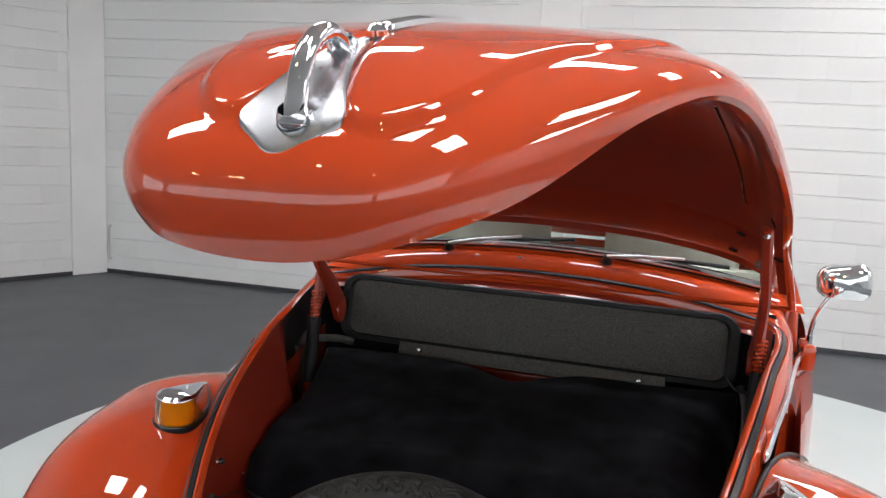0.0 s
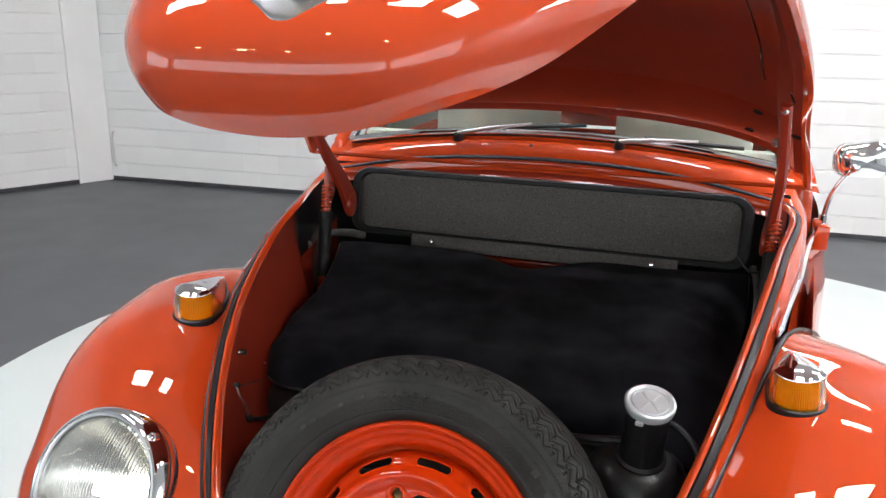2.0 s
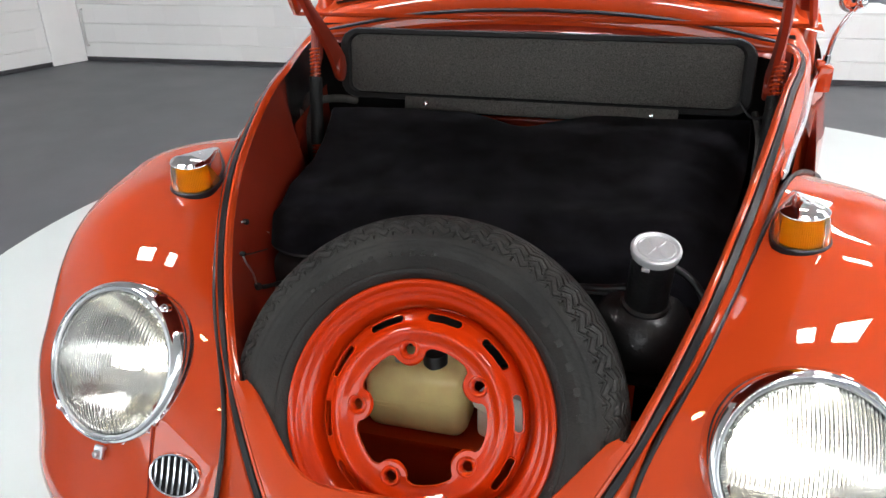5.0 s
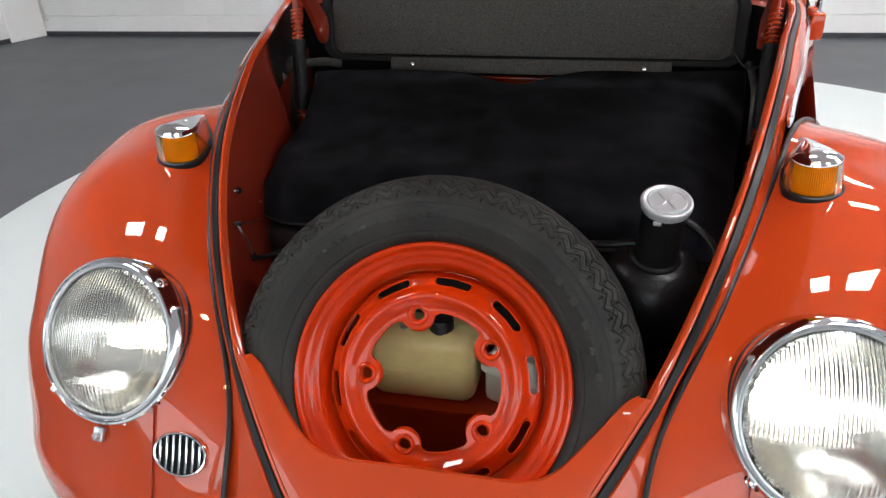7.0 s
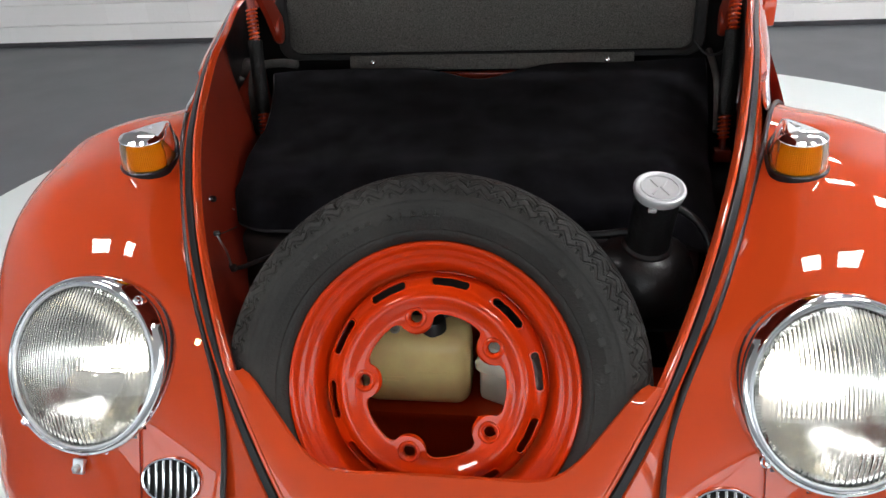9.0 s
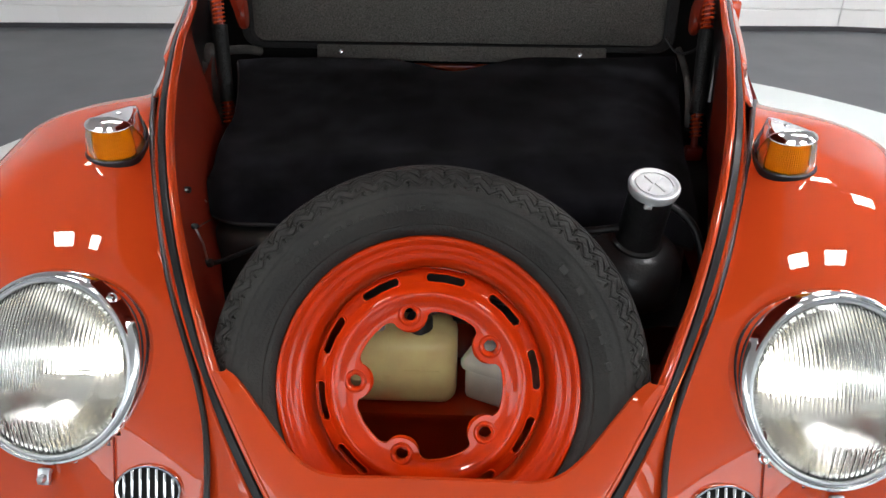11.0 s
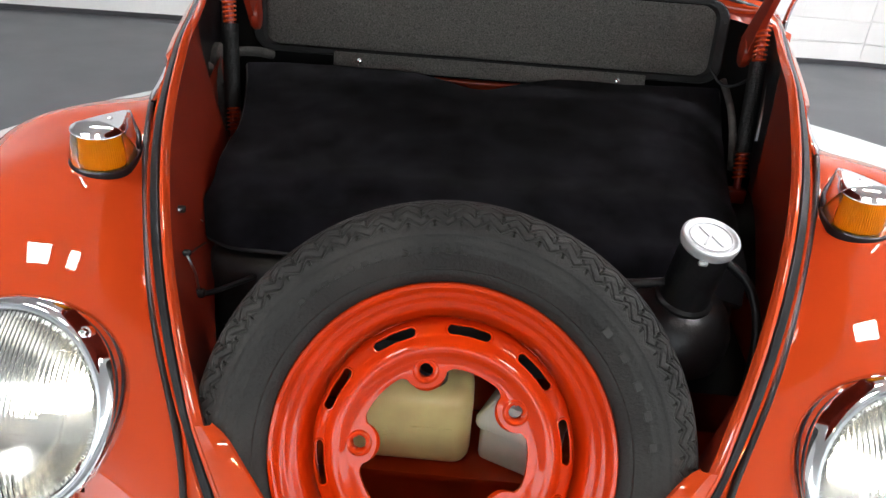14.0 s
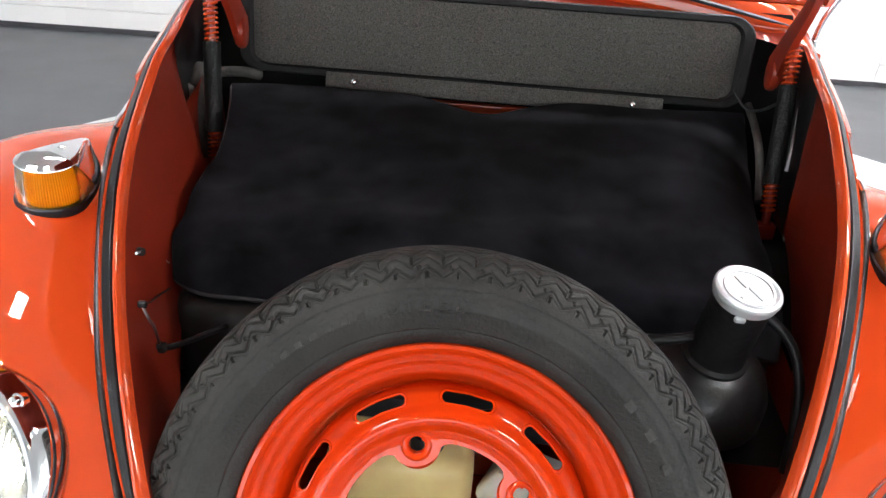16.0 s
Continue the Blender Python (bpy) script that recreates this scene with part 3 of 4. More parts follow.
# ---------------------------------------------------------------- flashers on the wings
def flasher(s):
    lamp = new("indicator")
    lamp.parent = car
    lamp.matrix_basis = axes((s * .514, 1.104, SIG_Z), (-s * .07, -.12, 1.0), (1, .05 * s, 0))
    lamp["label"] = "amber indicator under a pointed chrome cap"

    def outline(k, n=144):
        a = 2 * math.pi * k / n
        c, si = math.cos(a), math.sin(a)
        if si < 0:
            return Vector((.0365 * c, .033 * si, 0))
        return Vector((.0365 * c * (1 - .22 * si ** 2), .088 * si, 0))
    full = [outline(k) for k in range(144)]

    def layer(ring, scale, z):
        return [Vector((p.x * scale, .010 + (p.y - .010) * scale, z)) for p in ring]

    def girth(z):
        """The lamp draws in towards its top."""
        f = max(0.0, min(1.0, (z + .012) / .057))
        return 1.10 - .245 * f ** 1.6

    def glass(inset, ribs):
        rows = []
        for k in range(13):
            z = -.012 + .048 * k / 12
            stop = .033 - .033 * (k / 12) ** 1.5
            ring = [Vector((p.x, min(p.y, stop), 0)) for p in full]
            cut = [1 - inset - (ribs if j % 2 else 0) for j in range(144)]
            rows.append([Vector((p.x * girth(z) * c, .010 + (p.y - .010) * girth(z) * c, z)) for p, c in zip(ring, cut)])
        return sheet(rows, wrap=True)
    part("gasket", sheet([layer(full, 1.16, -.040), layer(full, 1.178, -.0165), layer(full, 1.155, -.0125), layer(full, 1.05, -.0100)], wrap=True), RUBBER, lamp, "black rubber gasket")
    part("amber_lens", glass(0, .011), AMBER, lamp, "ribbed amber lens")
    part("inner_lens", glass(.055, .02), AMBER_CORE, lamp, "deep amber inner lens")
    ring = [Vector((p.x, min(p.y, .022), 0)) for p in full]
    part("lamp_base", sheet([layer(ring, .98, -.011), layer(ring, .92, -.004), layer(ring, .84, .000), layer(ring, .62, .003), layer(ring, .50, .004), layer(ring, .05, .004)], wrap=True), LAMP_WHITE, lamp)
    part("back_plate", block(.056, .002, .044, .0008, at=(0, .010, .014)), REFLECTOR, lamp, "silvered plate behind the bulb")
    part("bulb", moved(turned([(.001, .034), (.006, .032), (.0095, .026), (.0095, .018), (.006, .010), (.006, .002)], 16), pose(.004, -.008, 0)), CHROME, lamp)
    # chrome housing: a lid over the lens, drawn down to the base beside and behind it
    rows = []
    for k in range(14):
        r = []
        for p in full:
            back = max(0.0, min(1.0, (p.y + .002) / .036))
            low = .0345 - .0440 * back * back * (3 - 2 * back)
            top = .0385 - .15 * max(0.0, p.y)
            top = max(top, low + .006)
            if k < 8:
                z = low + (top - .004 - low) * k / 7
                sc = girth(z) + (.03, .045, .045, .042, .04, .04, .035, .025)[k]
            else:
                z = top + (-.0025, -.0008, .0004, .0020, .0032, .0036)[k - 8]
                sc = girth(top) * (.975, .92, .82, .6, .3, .02)[k - 8]
            slim = 1 - .50 * (max(0.0, p.y) / .088) ** 1.3 * min(1.0, k / 7)
            q = Vector((p.x * sc * slim, .010 + (p.y - .010) * sc, 0))
            if k >= 8:
                z += .15 * max(0.0, p.y) - .15 * max(0.0, q.y)
            r.append(Vector((q.x, q.y, z)))
        rows.append(r)
    part("chrome_cap", sheet(rows, wrap=True), CHROME, lamp, "pointed chrome cap")
    part("screw", moved(turned([(.001, .0028), (.0035, .0024), (.0052, .0004), (.0056, -.001)], 14), pose(.002, .030, .0362)), STEEL, lamp)
    return lamp


SIG_Z = .8760
for s in (-1, 1):
    flasher(s)


# ---------------------------------------------------------------- horn grilles in the wings
def horn_grille(s):
    p, nrm = nearest_on_wing(.381, .729, .536)
    g = new("horn_grille")
    g.parent = car
    g.matrix_basis = axes((s * p.x, p.y, p.z), (s * nrm.x, nrm.y, nrm.z))
    g["label"] = "oval chrome horn grille with upright bars"
    pts = oval(.047, .034, 40)
    bm = sheet([[(x * k, y * k, z) for x, y in pts] for k, z in ((1.0, -.004), (1.0, .003), (.96, .0055), (.90, .005), (.87, .001))], wrap=True)
    part("oval_frame", bm, CHROME, g)
    # a near-black plate stands for the shade behind the bars
    part("recess", slab([(x * .9, y * .9) for x, y in pts], .0012), DARK, g, "near-black plate standing for the shaded recess")
    for k in range(-3, 4):
        x = k * .0113
        h = .034 * .88 * math.sqrt(max(0, 1 - (x / .0415) ** 2))
        if h > .004:
            part("bar", block(.0042, 2 * h, .004, .001, at=(x, 0, .0028)), CHROME, g)
    return g


for s in (-1, 1):
    horn_grille(s)

# ---------------------------------------------------------------- open front lid
LID_EDGE = [(0, .498, 1.297), (.101, .503, 1.313), (.188, .616, 1.350), (.285, .786, 1.433), (.367, .958, 1.467), (.438, 1.156, 1.43), (.513, 1.386, 1.306), (.546, 1.557, 1.207), (.595, 1.74, 1.065)]
LID_MID = [(0, .56, 1.43), (0, .668, 1.485), (0, .79, 1.515), (0, .93, 1.538), (0, 1.10, 1.555), (0, 1.30, 1.535), (0, 1.55, 1.435), (0, 1.74, 1.30), (0, 1.85, 1.205)]
lid_edge = even(spline([(-.101, .503, 1.313)] + LID_EDGE, 12)[12:], 241)
lid_mid = even(spline(LID_MID, 12)[12:], 241)
NOSE, POWER = .359, .851


def lid(u, v):
    """The lid's outer skin, open: u round its edge from the nose to the hinge end, v from the middle line (0) to the edge (1)."""
    g = (math.sqrt(NOSE * NOSE + u * u) - NOSE) / (math.sqrt(NOSE * NOSE + 1) - NOSE)
    c, e = at_curve(lid_mid, g), at_curve(lid_edge, u)
    t = at_curve(lid_mid, min(1, g + .012)) - at_curve(lid_mid, max(0, g - .012))
    up = Vector((0, -t.z, t.y)).normalized()
    d = c - e
    side = up * d.dot(up) - d
    side.normalize()
    near = math.exp(-(u / .25) ** 2)
    lean = (up + side * math.tan(.500 * near + .107 * (1 - near))).normalized()
    rise = lean * (d.dot(up) / lean.dot(up))
    a = (1 - v) * math.pi / 2
    return e + (d - rise) * (1 - math.cos(a) ** POWER) + rise * math.sin(a) ** POWER


# raised fields of the lid, seen from above (right half): a hook beside the handle, then out and back to the hinge
FIELD = spline([(.012, 1.90, 0), (.012, 1.3, 0), (.012, .90, 0), (.012, .72, 0), (.010, .66, 0), (.011, .62, 0), (.019, .588, 0), (.028, .552, 0), (.036, .528, 0), (.047, .514, 0), (.062, .511, 0), (.080, .521, 0),
                (.100, .545, 0), (.113, .568, 0), (.126, .602, 0), (.150, .681, 0), (.182, .756, 0), (.212, .81, 0), (.27, .95, 0), (.34, 1.2, 0), (.40, 1.6, 0), (.43, 1.90, 0)], 6)


def lid_axis(y):
    """The middle of the pressed fields and the handle lies a little off the car's middle at the nose."""
    return .024 * max(0.0, min(1.0, 1 - (y - .62) / .35))


def field_step(x, y):
    """How far a point in the plan lies inside the raised field, in metres."""
    best, inside = 1.0, False
    for a, b in zip(FIELD, FIELD[1:] + FIELD[:1]):
        dx, dy = b.x - a.x, b.y - a.y
        q = dx * dx + dy * dy
        f = max(0, min(1, ((x - a.x) * dx + (y - a.y) * dy) / q)) if q else 0
        best = min(best, math.hypot(x - a.x - f * dx, y - a.y - f * dy))
        if (a.y > y) != (b.y > y) and x < a.x + dx * (y - a.y) / dy:
            inside = not inside
    return best if inside else -best


def lid_skin(off, n=280, m=90):
    rows = []
    for i in range(n + 1):
        u = i / n
        u *= .62 + .38 * u
        half = [lid(u, j / m) for j in range(m + 1)]
        rows.append([Vector((-p.x, p.y, p.z)) for p in reversed(half[1:])] + [Vector((0, half[0].y, half[0].z))] + half[1:])
    # even out the sheet, its border kept
    g = np.array([[tuple(p) for p in r] for r in rows])
    for _ in range(14):
        h = g.copy()
        h[1:-1] = .5 * g[1:-1] + .25 * (g[:-2] + g[2:])
        g = h.copy()
        g[:, 1:-1] = .5 * h[:, 1:-1] + .25 * (h[:, :-2] + h[:, 2:])
        g[0] = h[0]
    rows = [[Vector(p) for p in r] for r in g]
    out = []
    for i in range(n + 1):
        row = []
        for j in range(2 * m + 1):
            k = max(i, 1)
            a = rows[min(k + 1, n)][j] - rows[k - 1][j]
            b = rows[k][min(j + 1, 2 * m)] - rows[k][max(j - 1, 0)]
            nrm = a.cross(b).normalized()
            if i == 0:
                nrm = Vector((0, nrm.y, nrm.z)).normalized()
            if nrm.dot(rows[i][j] - Vector((0, 1.2, 1.2))) < 0:
                nrm = -nrm
            p = rows[i][j]
            step = 0.0
            if off == 0:
                d = field_step(abs(p.x - lid_axis(p.y)), p.y)
                f = max(0.0, min(1.0, .5 + d / .015))
                step = .0076 * f * f * (3 - 2 * f)
            row.append(p + nrm * (off + step))
        out.append(row)
    return out


hood = new("lid")
hood.parent = car
hood["label"] = "open front lid in glossy red with a raised middle field"
outer, innr = lid_skin(0), lid_skin(-.014, 96, 30)
part("outer_skin", sheet(outer), PAINT, hood)
part("inner_skin", sheet([r[1:-1] for r in innr]), PAINT_SHADED, hood, "dull red inner skin, darkened for shade")
border, border_in = [], []
for side in (0, -1):
    line, back = even([r[side] for r in outer], 160), even([r[1 if side == 0 else -2] for r in innr], 160)
    border += line if side == 0 else line[::-1]
    border_in += back if side == 0 else back[::-1]
rows = [border, [a.lerp(b, .5) + Vector((0, 0, -.006)) for a, b in zip(border, border_in)], border_in]
part("folded_edge", sheet(rows), PAINT, hood)


def lid_frame(u, v, s=1):
    """A frame on the lid's outer skin: z along its normal, y towards the hinge."""
    p = lid(u, v)
    du = (lid(min(1, u + .01), v) - lid(max(0, u - .01), v)).normalized()
    dv = (lid(u, min(1, v + .02)) - lid(u, v)).normalized()
    nrm = dv.cross(du).normalized()
    if nrm.z < 0:
        nrm = -nrm
    p.x, nrm.x, du.x = s * p.x, s * nrm.x, s * du.x
    x = du.cross(nrm).normalized()
    return Matrix(((x[0], du[0], nrm[0], p[0]), (x[1], du[1], nrm[1], p[1]), (x[2], du[2], nrm[2], p[2]), (0, 0, 0, 1)))


def lid_at_y(y):
    return min(range(200), key=lambda i: abs(lid(i / 199, 0).y - y) + (1 if i < 6 else 0)) / 199


patch = [p for r in outer[:150:2] for p in r[::2] if abs(p.x - .024) < .06 and .46 < p.y < .70 and p.z > 1.35]
basis = lambda x, y: [1, y - .57, (y - .57) ** 2, (y - .57) ** 3, (x - .005) ** 2, (x - .005) ** 2 * (y - .57)]
LID_FIT = np.linalg.lstsq(np.array([basis(p.x, p.y) for p in patch]), np.array([p.z for p in patch]), rcond=None)[0]


def on_lid(x, y):
    """The height of the lid's skin over a place in the plan, near its handle."""
    return float(np.dot(LID_FIT, basis(x, y)))


# chrome handle on a cast plate
lift = new("lid_handle")
lift.parent = hood
lift["label"] = "chrome grab handle on a brushed plate"
half = [(0, .484), (.010, .4855), (.024, .493), (.039, .5015), (.0445, .508), (.043, .517), (.036, .533), (.029, .555), (.021, .584), (.015, .611), (.010, .635), (.005, .651), (0, .655)]
plate = spline([(x, y, 0) for x, y in half] + [(-x, y, 0) for x, y in half[-2:0:-1]], 4, True)
rows = []
for k, lift_z in ((1.0, -.004), (1.0, .0042), (.992, .0052), (.975, .0055), (.85, .0057), (.6, .006), (.3, .0065), (.02, .0065)):
    rows.append([Vector((.024 + p.x * k, .56 + (p.y - .56) * k, on_lid(.024 + p.x * k, .56 + (p.y - .56) * k) + lift_z)) for p in plate])
part("plate", sheet(rows, wrap=True), PLATE, lift, "brushed grey metal plate")
bow = spline([(.029, .506, on_lid(.029, .506)), (.029, .5075, 1.420), (.028, .514, 1.441), (.027, .527, 1.462), (.026, .547, 1.477), (.025, .569, 1.4835), (.023, .591, 1.482), (.021, .607, 1.474), (.020, .612, on_lid(.020, .612))], 7)
grip = part("grip", tube(bow, lambda f: .0090 + .005 * max(0, 1 - f / .14) ** 2 + .0035 * max(0, (f - .8) / .2), 20), CHROME, lift, "polished chrome grip")
for x, y in ((.029, .507), (.020, .612)):
    part("grip_foot", moved(turned([(.012, 0), (.0142, .0005), (.0145, .003), (.0132, .007), (.0105, .011)], 28), axes((x, y, on_lid(x, y) + .004), (0, -.62, .78))), CHROME, lift)
# middle trim strip
u0 = lid_at_y(.70)
line = [lid(u0 + (1.0 - u0) * k / 40, 0) + lid_frame(u0 + (.985 - u0) * k / 40, 0).col[2].to_3d() * .011 for k in range(41)]
rows = []
for k, p in enumerate(line):
    w = .0095 if k else .004
    nrm = lid_frame(u0 + (.985 - u0) * k / 40, 0).col[2].to_3d()
    rows.append([p + Vector((x * w + lid_axis(p.y), 0, 0)) + nrm * h for x, h in ((-1, -.005), (-.85, .001), (-.4, .004), (0, .0048), (.4, .004), (.85, .001), (1, -.005))])
part("trim_strip", sheet(rows), CHROME, hood, "raised chrome trim strip along the middle")
part("trim_end", turned([(.001, .008), (.007, .007), (.0115, .002), (.0115, -.004)], 20), CHROME, hood, m=lid_frame(u0, 0) @ pose(lid_axis(.70), -.004, .008))
# inner frame: a hat section along the sides and across the hinge end
for s in (1, -1):
    rows = []
    for k in range(49):
        u = .40 + .57 * k / 48
        f = lid_frame(u, .86, s)
        o, nrm = f.col[3].to_3d(), f.col[2].to_3d()
        edge_p, mid_p = lid(u, .96), lid(u, .70)
        edge_p.x, mid_p.x = s * edge_p.x, s * mid_p.x
        rows.append([mid_p - nrm * .016, mid_p.lerp(edge_p, .15) - nrm * .026, mid_p.lerp(edge_p, .85) - nrm * .028, edge_p - nrm * .016])
    part("side_rib", sheet(rows), PAINT_SHADED, hood)
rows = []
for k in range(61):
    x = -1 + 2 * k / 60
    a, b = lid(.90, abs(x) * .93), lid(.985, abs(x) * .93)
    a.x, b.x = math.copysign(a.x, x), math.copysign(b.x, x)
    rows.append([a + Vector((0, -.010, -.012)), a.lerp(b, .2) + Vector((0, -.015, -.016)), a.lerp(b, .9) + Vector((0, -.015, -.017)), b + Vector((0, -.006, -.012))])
part("hinge_rib", sheet(rows), PAINT_SHADED, hood)
# near-black oval discs stand for the shaded rib holes; the bright prop wire
for s in (1, -1):
    for p, nrm in (((.500, 1.492, 1.273), (-.893, -.127, -.432)), ((.464, 1.701, 1.227), (-.392, -.544, -.742)), ((.457, 1.764, 1.183), (-.319, -.576, -.752)), ((.531, 1.606, 1.191), (-.365, -.501, -.784))):
        way = Vector((s * nrm[0], nrm[1], nrm[2]))
        part("rib_hole_disc", moved(slab(oval(.0105, .006, 18), .0016), axes(Vector((s * p[0], p[1], p[2])) + way * .0006, way)), DARK, hood)
wire = spline([(.366, 1.268, 1.472), (.371, 1.281, 1.463), (.404, 1.389, 1.413), (.431, 1.476, 1.364), (.450, 1.558, 1.313), (.457, 1.578, 1.300)], 6)
part("prop_wire", tube(wire, .0027, 8), CHROME, hood, "thin bright wire clipped inside the lid")

# hinge arms and spring struts
for s in (1, -1):
    arm = new("hinge")
    arm.parent = car
    arm["label"] = "red pressed steel lid hinge"
    o = .045 if s > 0 else 0
    pts = spline([(s * .487, 1.470, 1.262), (s * (.488 + .2 * o), 1.52, 1.20), (s * (.486 + .6 * o), 1.60, 1.10), (s * (.476 + .9 * o), 1.675, 1.01), (s * (.470 + o), 1.715, .945)], 6)
    rows = []
    for k, p in enumerate(pts):
        f = k / (len(pts) - 1)
        w = .0055 + .026 * f ** 1.6
        rows.append([p + Vector((-s * .006, -.70 * w, -.70 * w)), p + Vector((s * .006, -.70 * w, -.70 * w)), p + Vector((s * .012, 0, 0)), p + Vector((s * .006, .70 * w, .70 * w)), p + Vector((-s * .006, .70 * w, .70 * w)), p + Vector((-s * .010, 0, 0))])
    bm = sheet(rows, wrap=True)
    bmesh.ops.holes_fill(bm, edges=[e for e in bm.edges if e.is_boundary], sides=0)
    part("arm", bm, PAINT_SHADED, arm)
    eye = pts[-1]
    part("arm_eye", moved(turned([(.001, .009), (.026, .009), (.031, .006), (.0325, 0), (.031, -.006), (.026, -.009), (.001, -.009)], 32), axes(eye, (s, -.15, 0))), PAINT_SHADED, arm, "rounded red end of the hinge")
    for p in ((s * .489, 1.479, 1.252), (s * .489, 1.545, 1.185)):
        part("bolt", moved(turned([(.001, .008), (.006, .0075), (.0085, .003), (.0085, 0)], 8), axes(p, (-s * .5, -.8, -.2))), STEEL, arm)
    strut = new("spring_strut")
    strut.parent = car
    strut["label"] = "black telescopic strut with red coil springs"
    foot = Vector((s * .485, 1.570, .738)) if s < 0 else Vector((.510, 1.555, .728))
    head = Vector((s * .497, 1.640, 1.045)) if s < 0 else Vector((.527, 1.685, 1.045))
    way = head - foot
    part("sleeve", tube([foot + way * f for f in (.17, .18, .45, .66, .67)], .0155, 18), VINYL_EDGE, strut)
    part("rod", tube([foot + way * f for f in (-.05, .2, .6, 1.02)], .0075, 12), PAINT_SHADED, strut)
    a, b = way.orthogonal().normalized(), way.cross(way.orthogonal()).normalized()
    for f0, f1, turns in ((.02, .17, 6), (.67, .88, 8)):
        coil = [foot + way * (f0 + (f1 - f0) * k / (turns * 14)) + .0112 * (math.cos(2 * math.pi * k / 14) * a + math.sin(2 * math.pi * k / 14) * b) for k in range(turns * 14 + 1)]
        part("coil_spring", tube(coil, .0023, 6), PAINT, strut)
    part("foot_bracket", moved(block(.036, .026, .030, .006, at=(0, 0, 0)), pose(foot.x, foot.y - .004, foot.z - .024)), PAINT_SHADED, strut)

# ---------------------------------------------------------------- luggage space
part("back_wall", sheet([[(-.650, 1.845, .60), (.650, 1.845, .60)], [(-.640, 1.845, .73), (.640, 1.845, .73)], [(-.60, 1.845, .95), (.60, 1.845, .95)], [(-.57, 1.84, 1.03), (.57, 1.84, 1.03)]]), DARK, car, "near-black back wall of the luggage space")
part("inner_floor", sheet([[(-.57, 1.05, .60), (.57, 1.05, .60)], [(-.60, 1.845, .66), (.60, 1.845, .66)]]), DARK, car)
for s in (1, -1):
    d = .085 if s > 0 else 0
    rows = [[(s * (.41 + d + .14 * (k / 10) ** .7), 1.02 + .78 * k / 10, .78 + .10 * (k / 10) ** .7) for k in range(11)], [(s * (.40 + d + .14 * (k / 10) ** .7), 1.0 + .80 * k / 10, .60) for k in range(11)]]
    part("inner_wing", sheet(rows), PAINT_SHADED, car)

part("cross_member", block(.34, .02, .05, .006, 2, at=(-.01, 1.832, .785)), PAINT, car, "red cross member behind the carpet")
board = thing("trunk_board", "black grained fibre board with rounded padded frame behind the luggage space", "cover panel")
BOARD = axes((0, 1.79, .957), (0, -1, .12))
W, H, R = .484, .094, .034


def round_rect(w, h, r, n=6):
    out = []
    for cx, cy, a0 in ((w - r, h - r, 0), (-w + r, h - r, 90), (-w + r, -h + r, 180), (w - r, -h + r, 270)):
        for k in range(n + 1):
            a = radians(a0 + 90 * k / n)
            out.append((cx + r * math.cos(a), cy + r * math.sin(a)))
    return out


def bowed(pts):
    return [(x, y - .035 * (x / W) ** 2 * (.5 + .5 * y / H), z) for x, y, z in pts]


rows = []
for w, h, r, z in ((W + .012, H + .009, R + .01, -.012), (W + .012, H + .009, R + .01, .004), (W + .008, H + .006, R + .008, .009), (W - .010, H - .006, R - .004, .010), (W - .016, H - .011, R - .006, .003)):
    rows.append(bowed([(x, y, z) for x, y in round_rect(w, h, r)]))
part("frame", moved(sheet(rows, wrap=True), BOARD), VINYL_EDGE, board, "dark padded frame")
rows = [bowed([(x * k, y * k, z) for x, y in round_rect(W - .015, H - .010, R - .006)]) for k, z in ((1, .001), (.99, .005), (.97, .009), (.93, .011), (.7, .0115), (.4, .0115), (.0004, .0115))]
part("face", moved(sheet(rows, wrap=True), BOARD), VINYL, board, "grained black face with grey sheen")
lower = part("lower_strip", moved(block(.66, .006, .034, .002, at=(.0, 0, 0)), pose(.01, 1.757, .853, -18, 0, 0)), VINYL, board)
for x in (-.263, .28):
    part("screw", moved(turned([(.001, .0045), (.004, .004), (.0065, .001), (.0065, -.003)], 16), axes((x, 1.747, .8575), (0, -1, .3))), CHROME, board, "small bright screw")

carpet = thing("trunk_carpet", "black plush carpet with a bound edge over the fuel tank", "carpet")


CARPET_LEFT = even(spline([(-.405, 0, 0), (-.408, .05, 0), (-.408, .15, 0), (-.424, .35, 0), (-.424, .48, 0), (-.452, .73, 0), (-.485, 1, 0)], 8), 60)
CARPET_RIGHT = even(spline([(.415, 0, 0), (.432, .08, 0), (.442, .28, 0), (.464, .52, 0), (.486, .73, 0), (.497, 1, 0)], 8), 60)


def carpet_at(f, g):
    """f from the front edge back, g across."""
    left = at_curve(CARPET_LEFT, f).x
    right = at_curve(CARPET_RIGHT, f).x
    x = left + (right - left) * g
    back = 1.725 + .075 * x - .065 * math.exp(-((x + .0) / .09) ** 2) + .008 * math.sin(14 * x)
    front = 1.108 - .006 * math.sin(5 * x) + .040 * max(0, (abs(x) - .32) / .075) ** 2
    y = front + (back - front) * f
    z = .765 + .081 * f ** .85 + .010 * math.exp(-((f - .24 - .05 * x) / .07) ** 2) + .004 * noise.noise(Vector((x * 5, y * 5, 0))) + .0025 * noise.noise(Vector((x * 14, y * 14, 3)))
    z -= .030 * max(0, .06 - f) / .06 + .012 * math.exp(-((x) / .09) ** 2) * f ** 6
    z -= .055 * max(0, (g - .86) / .14) ** 2 * min(1, (1 - f) / .25)
    return Vector((x, y, z))


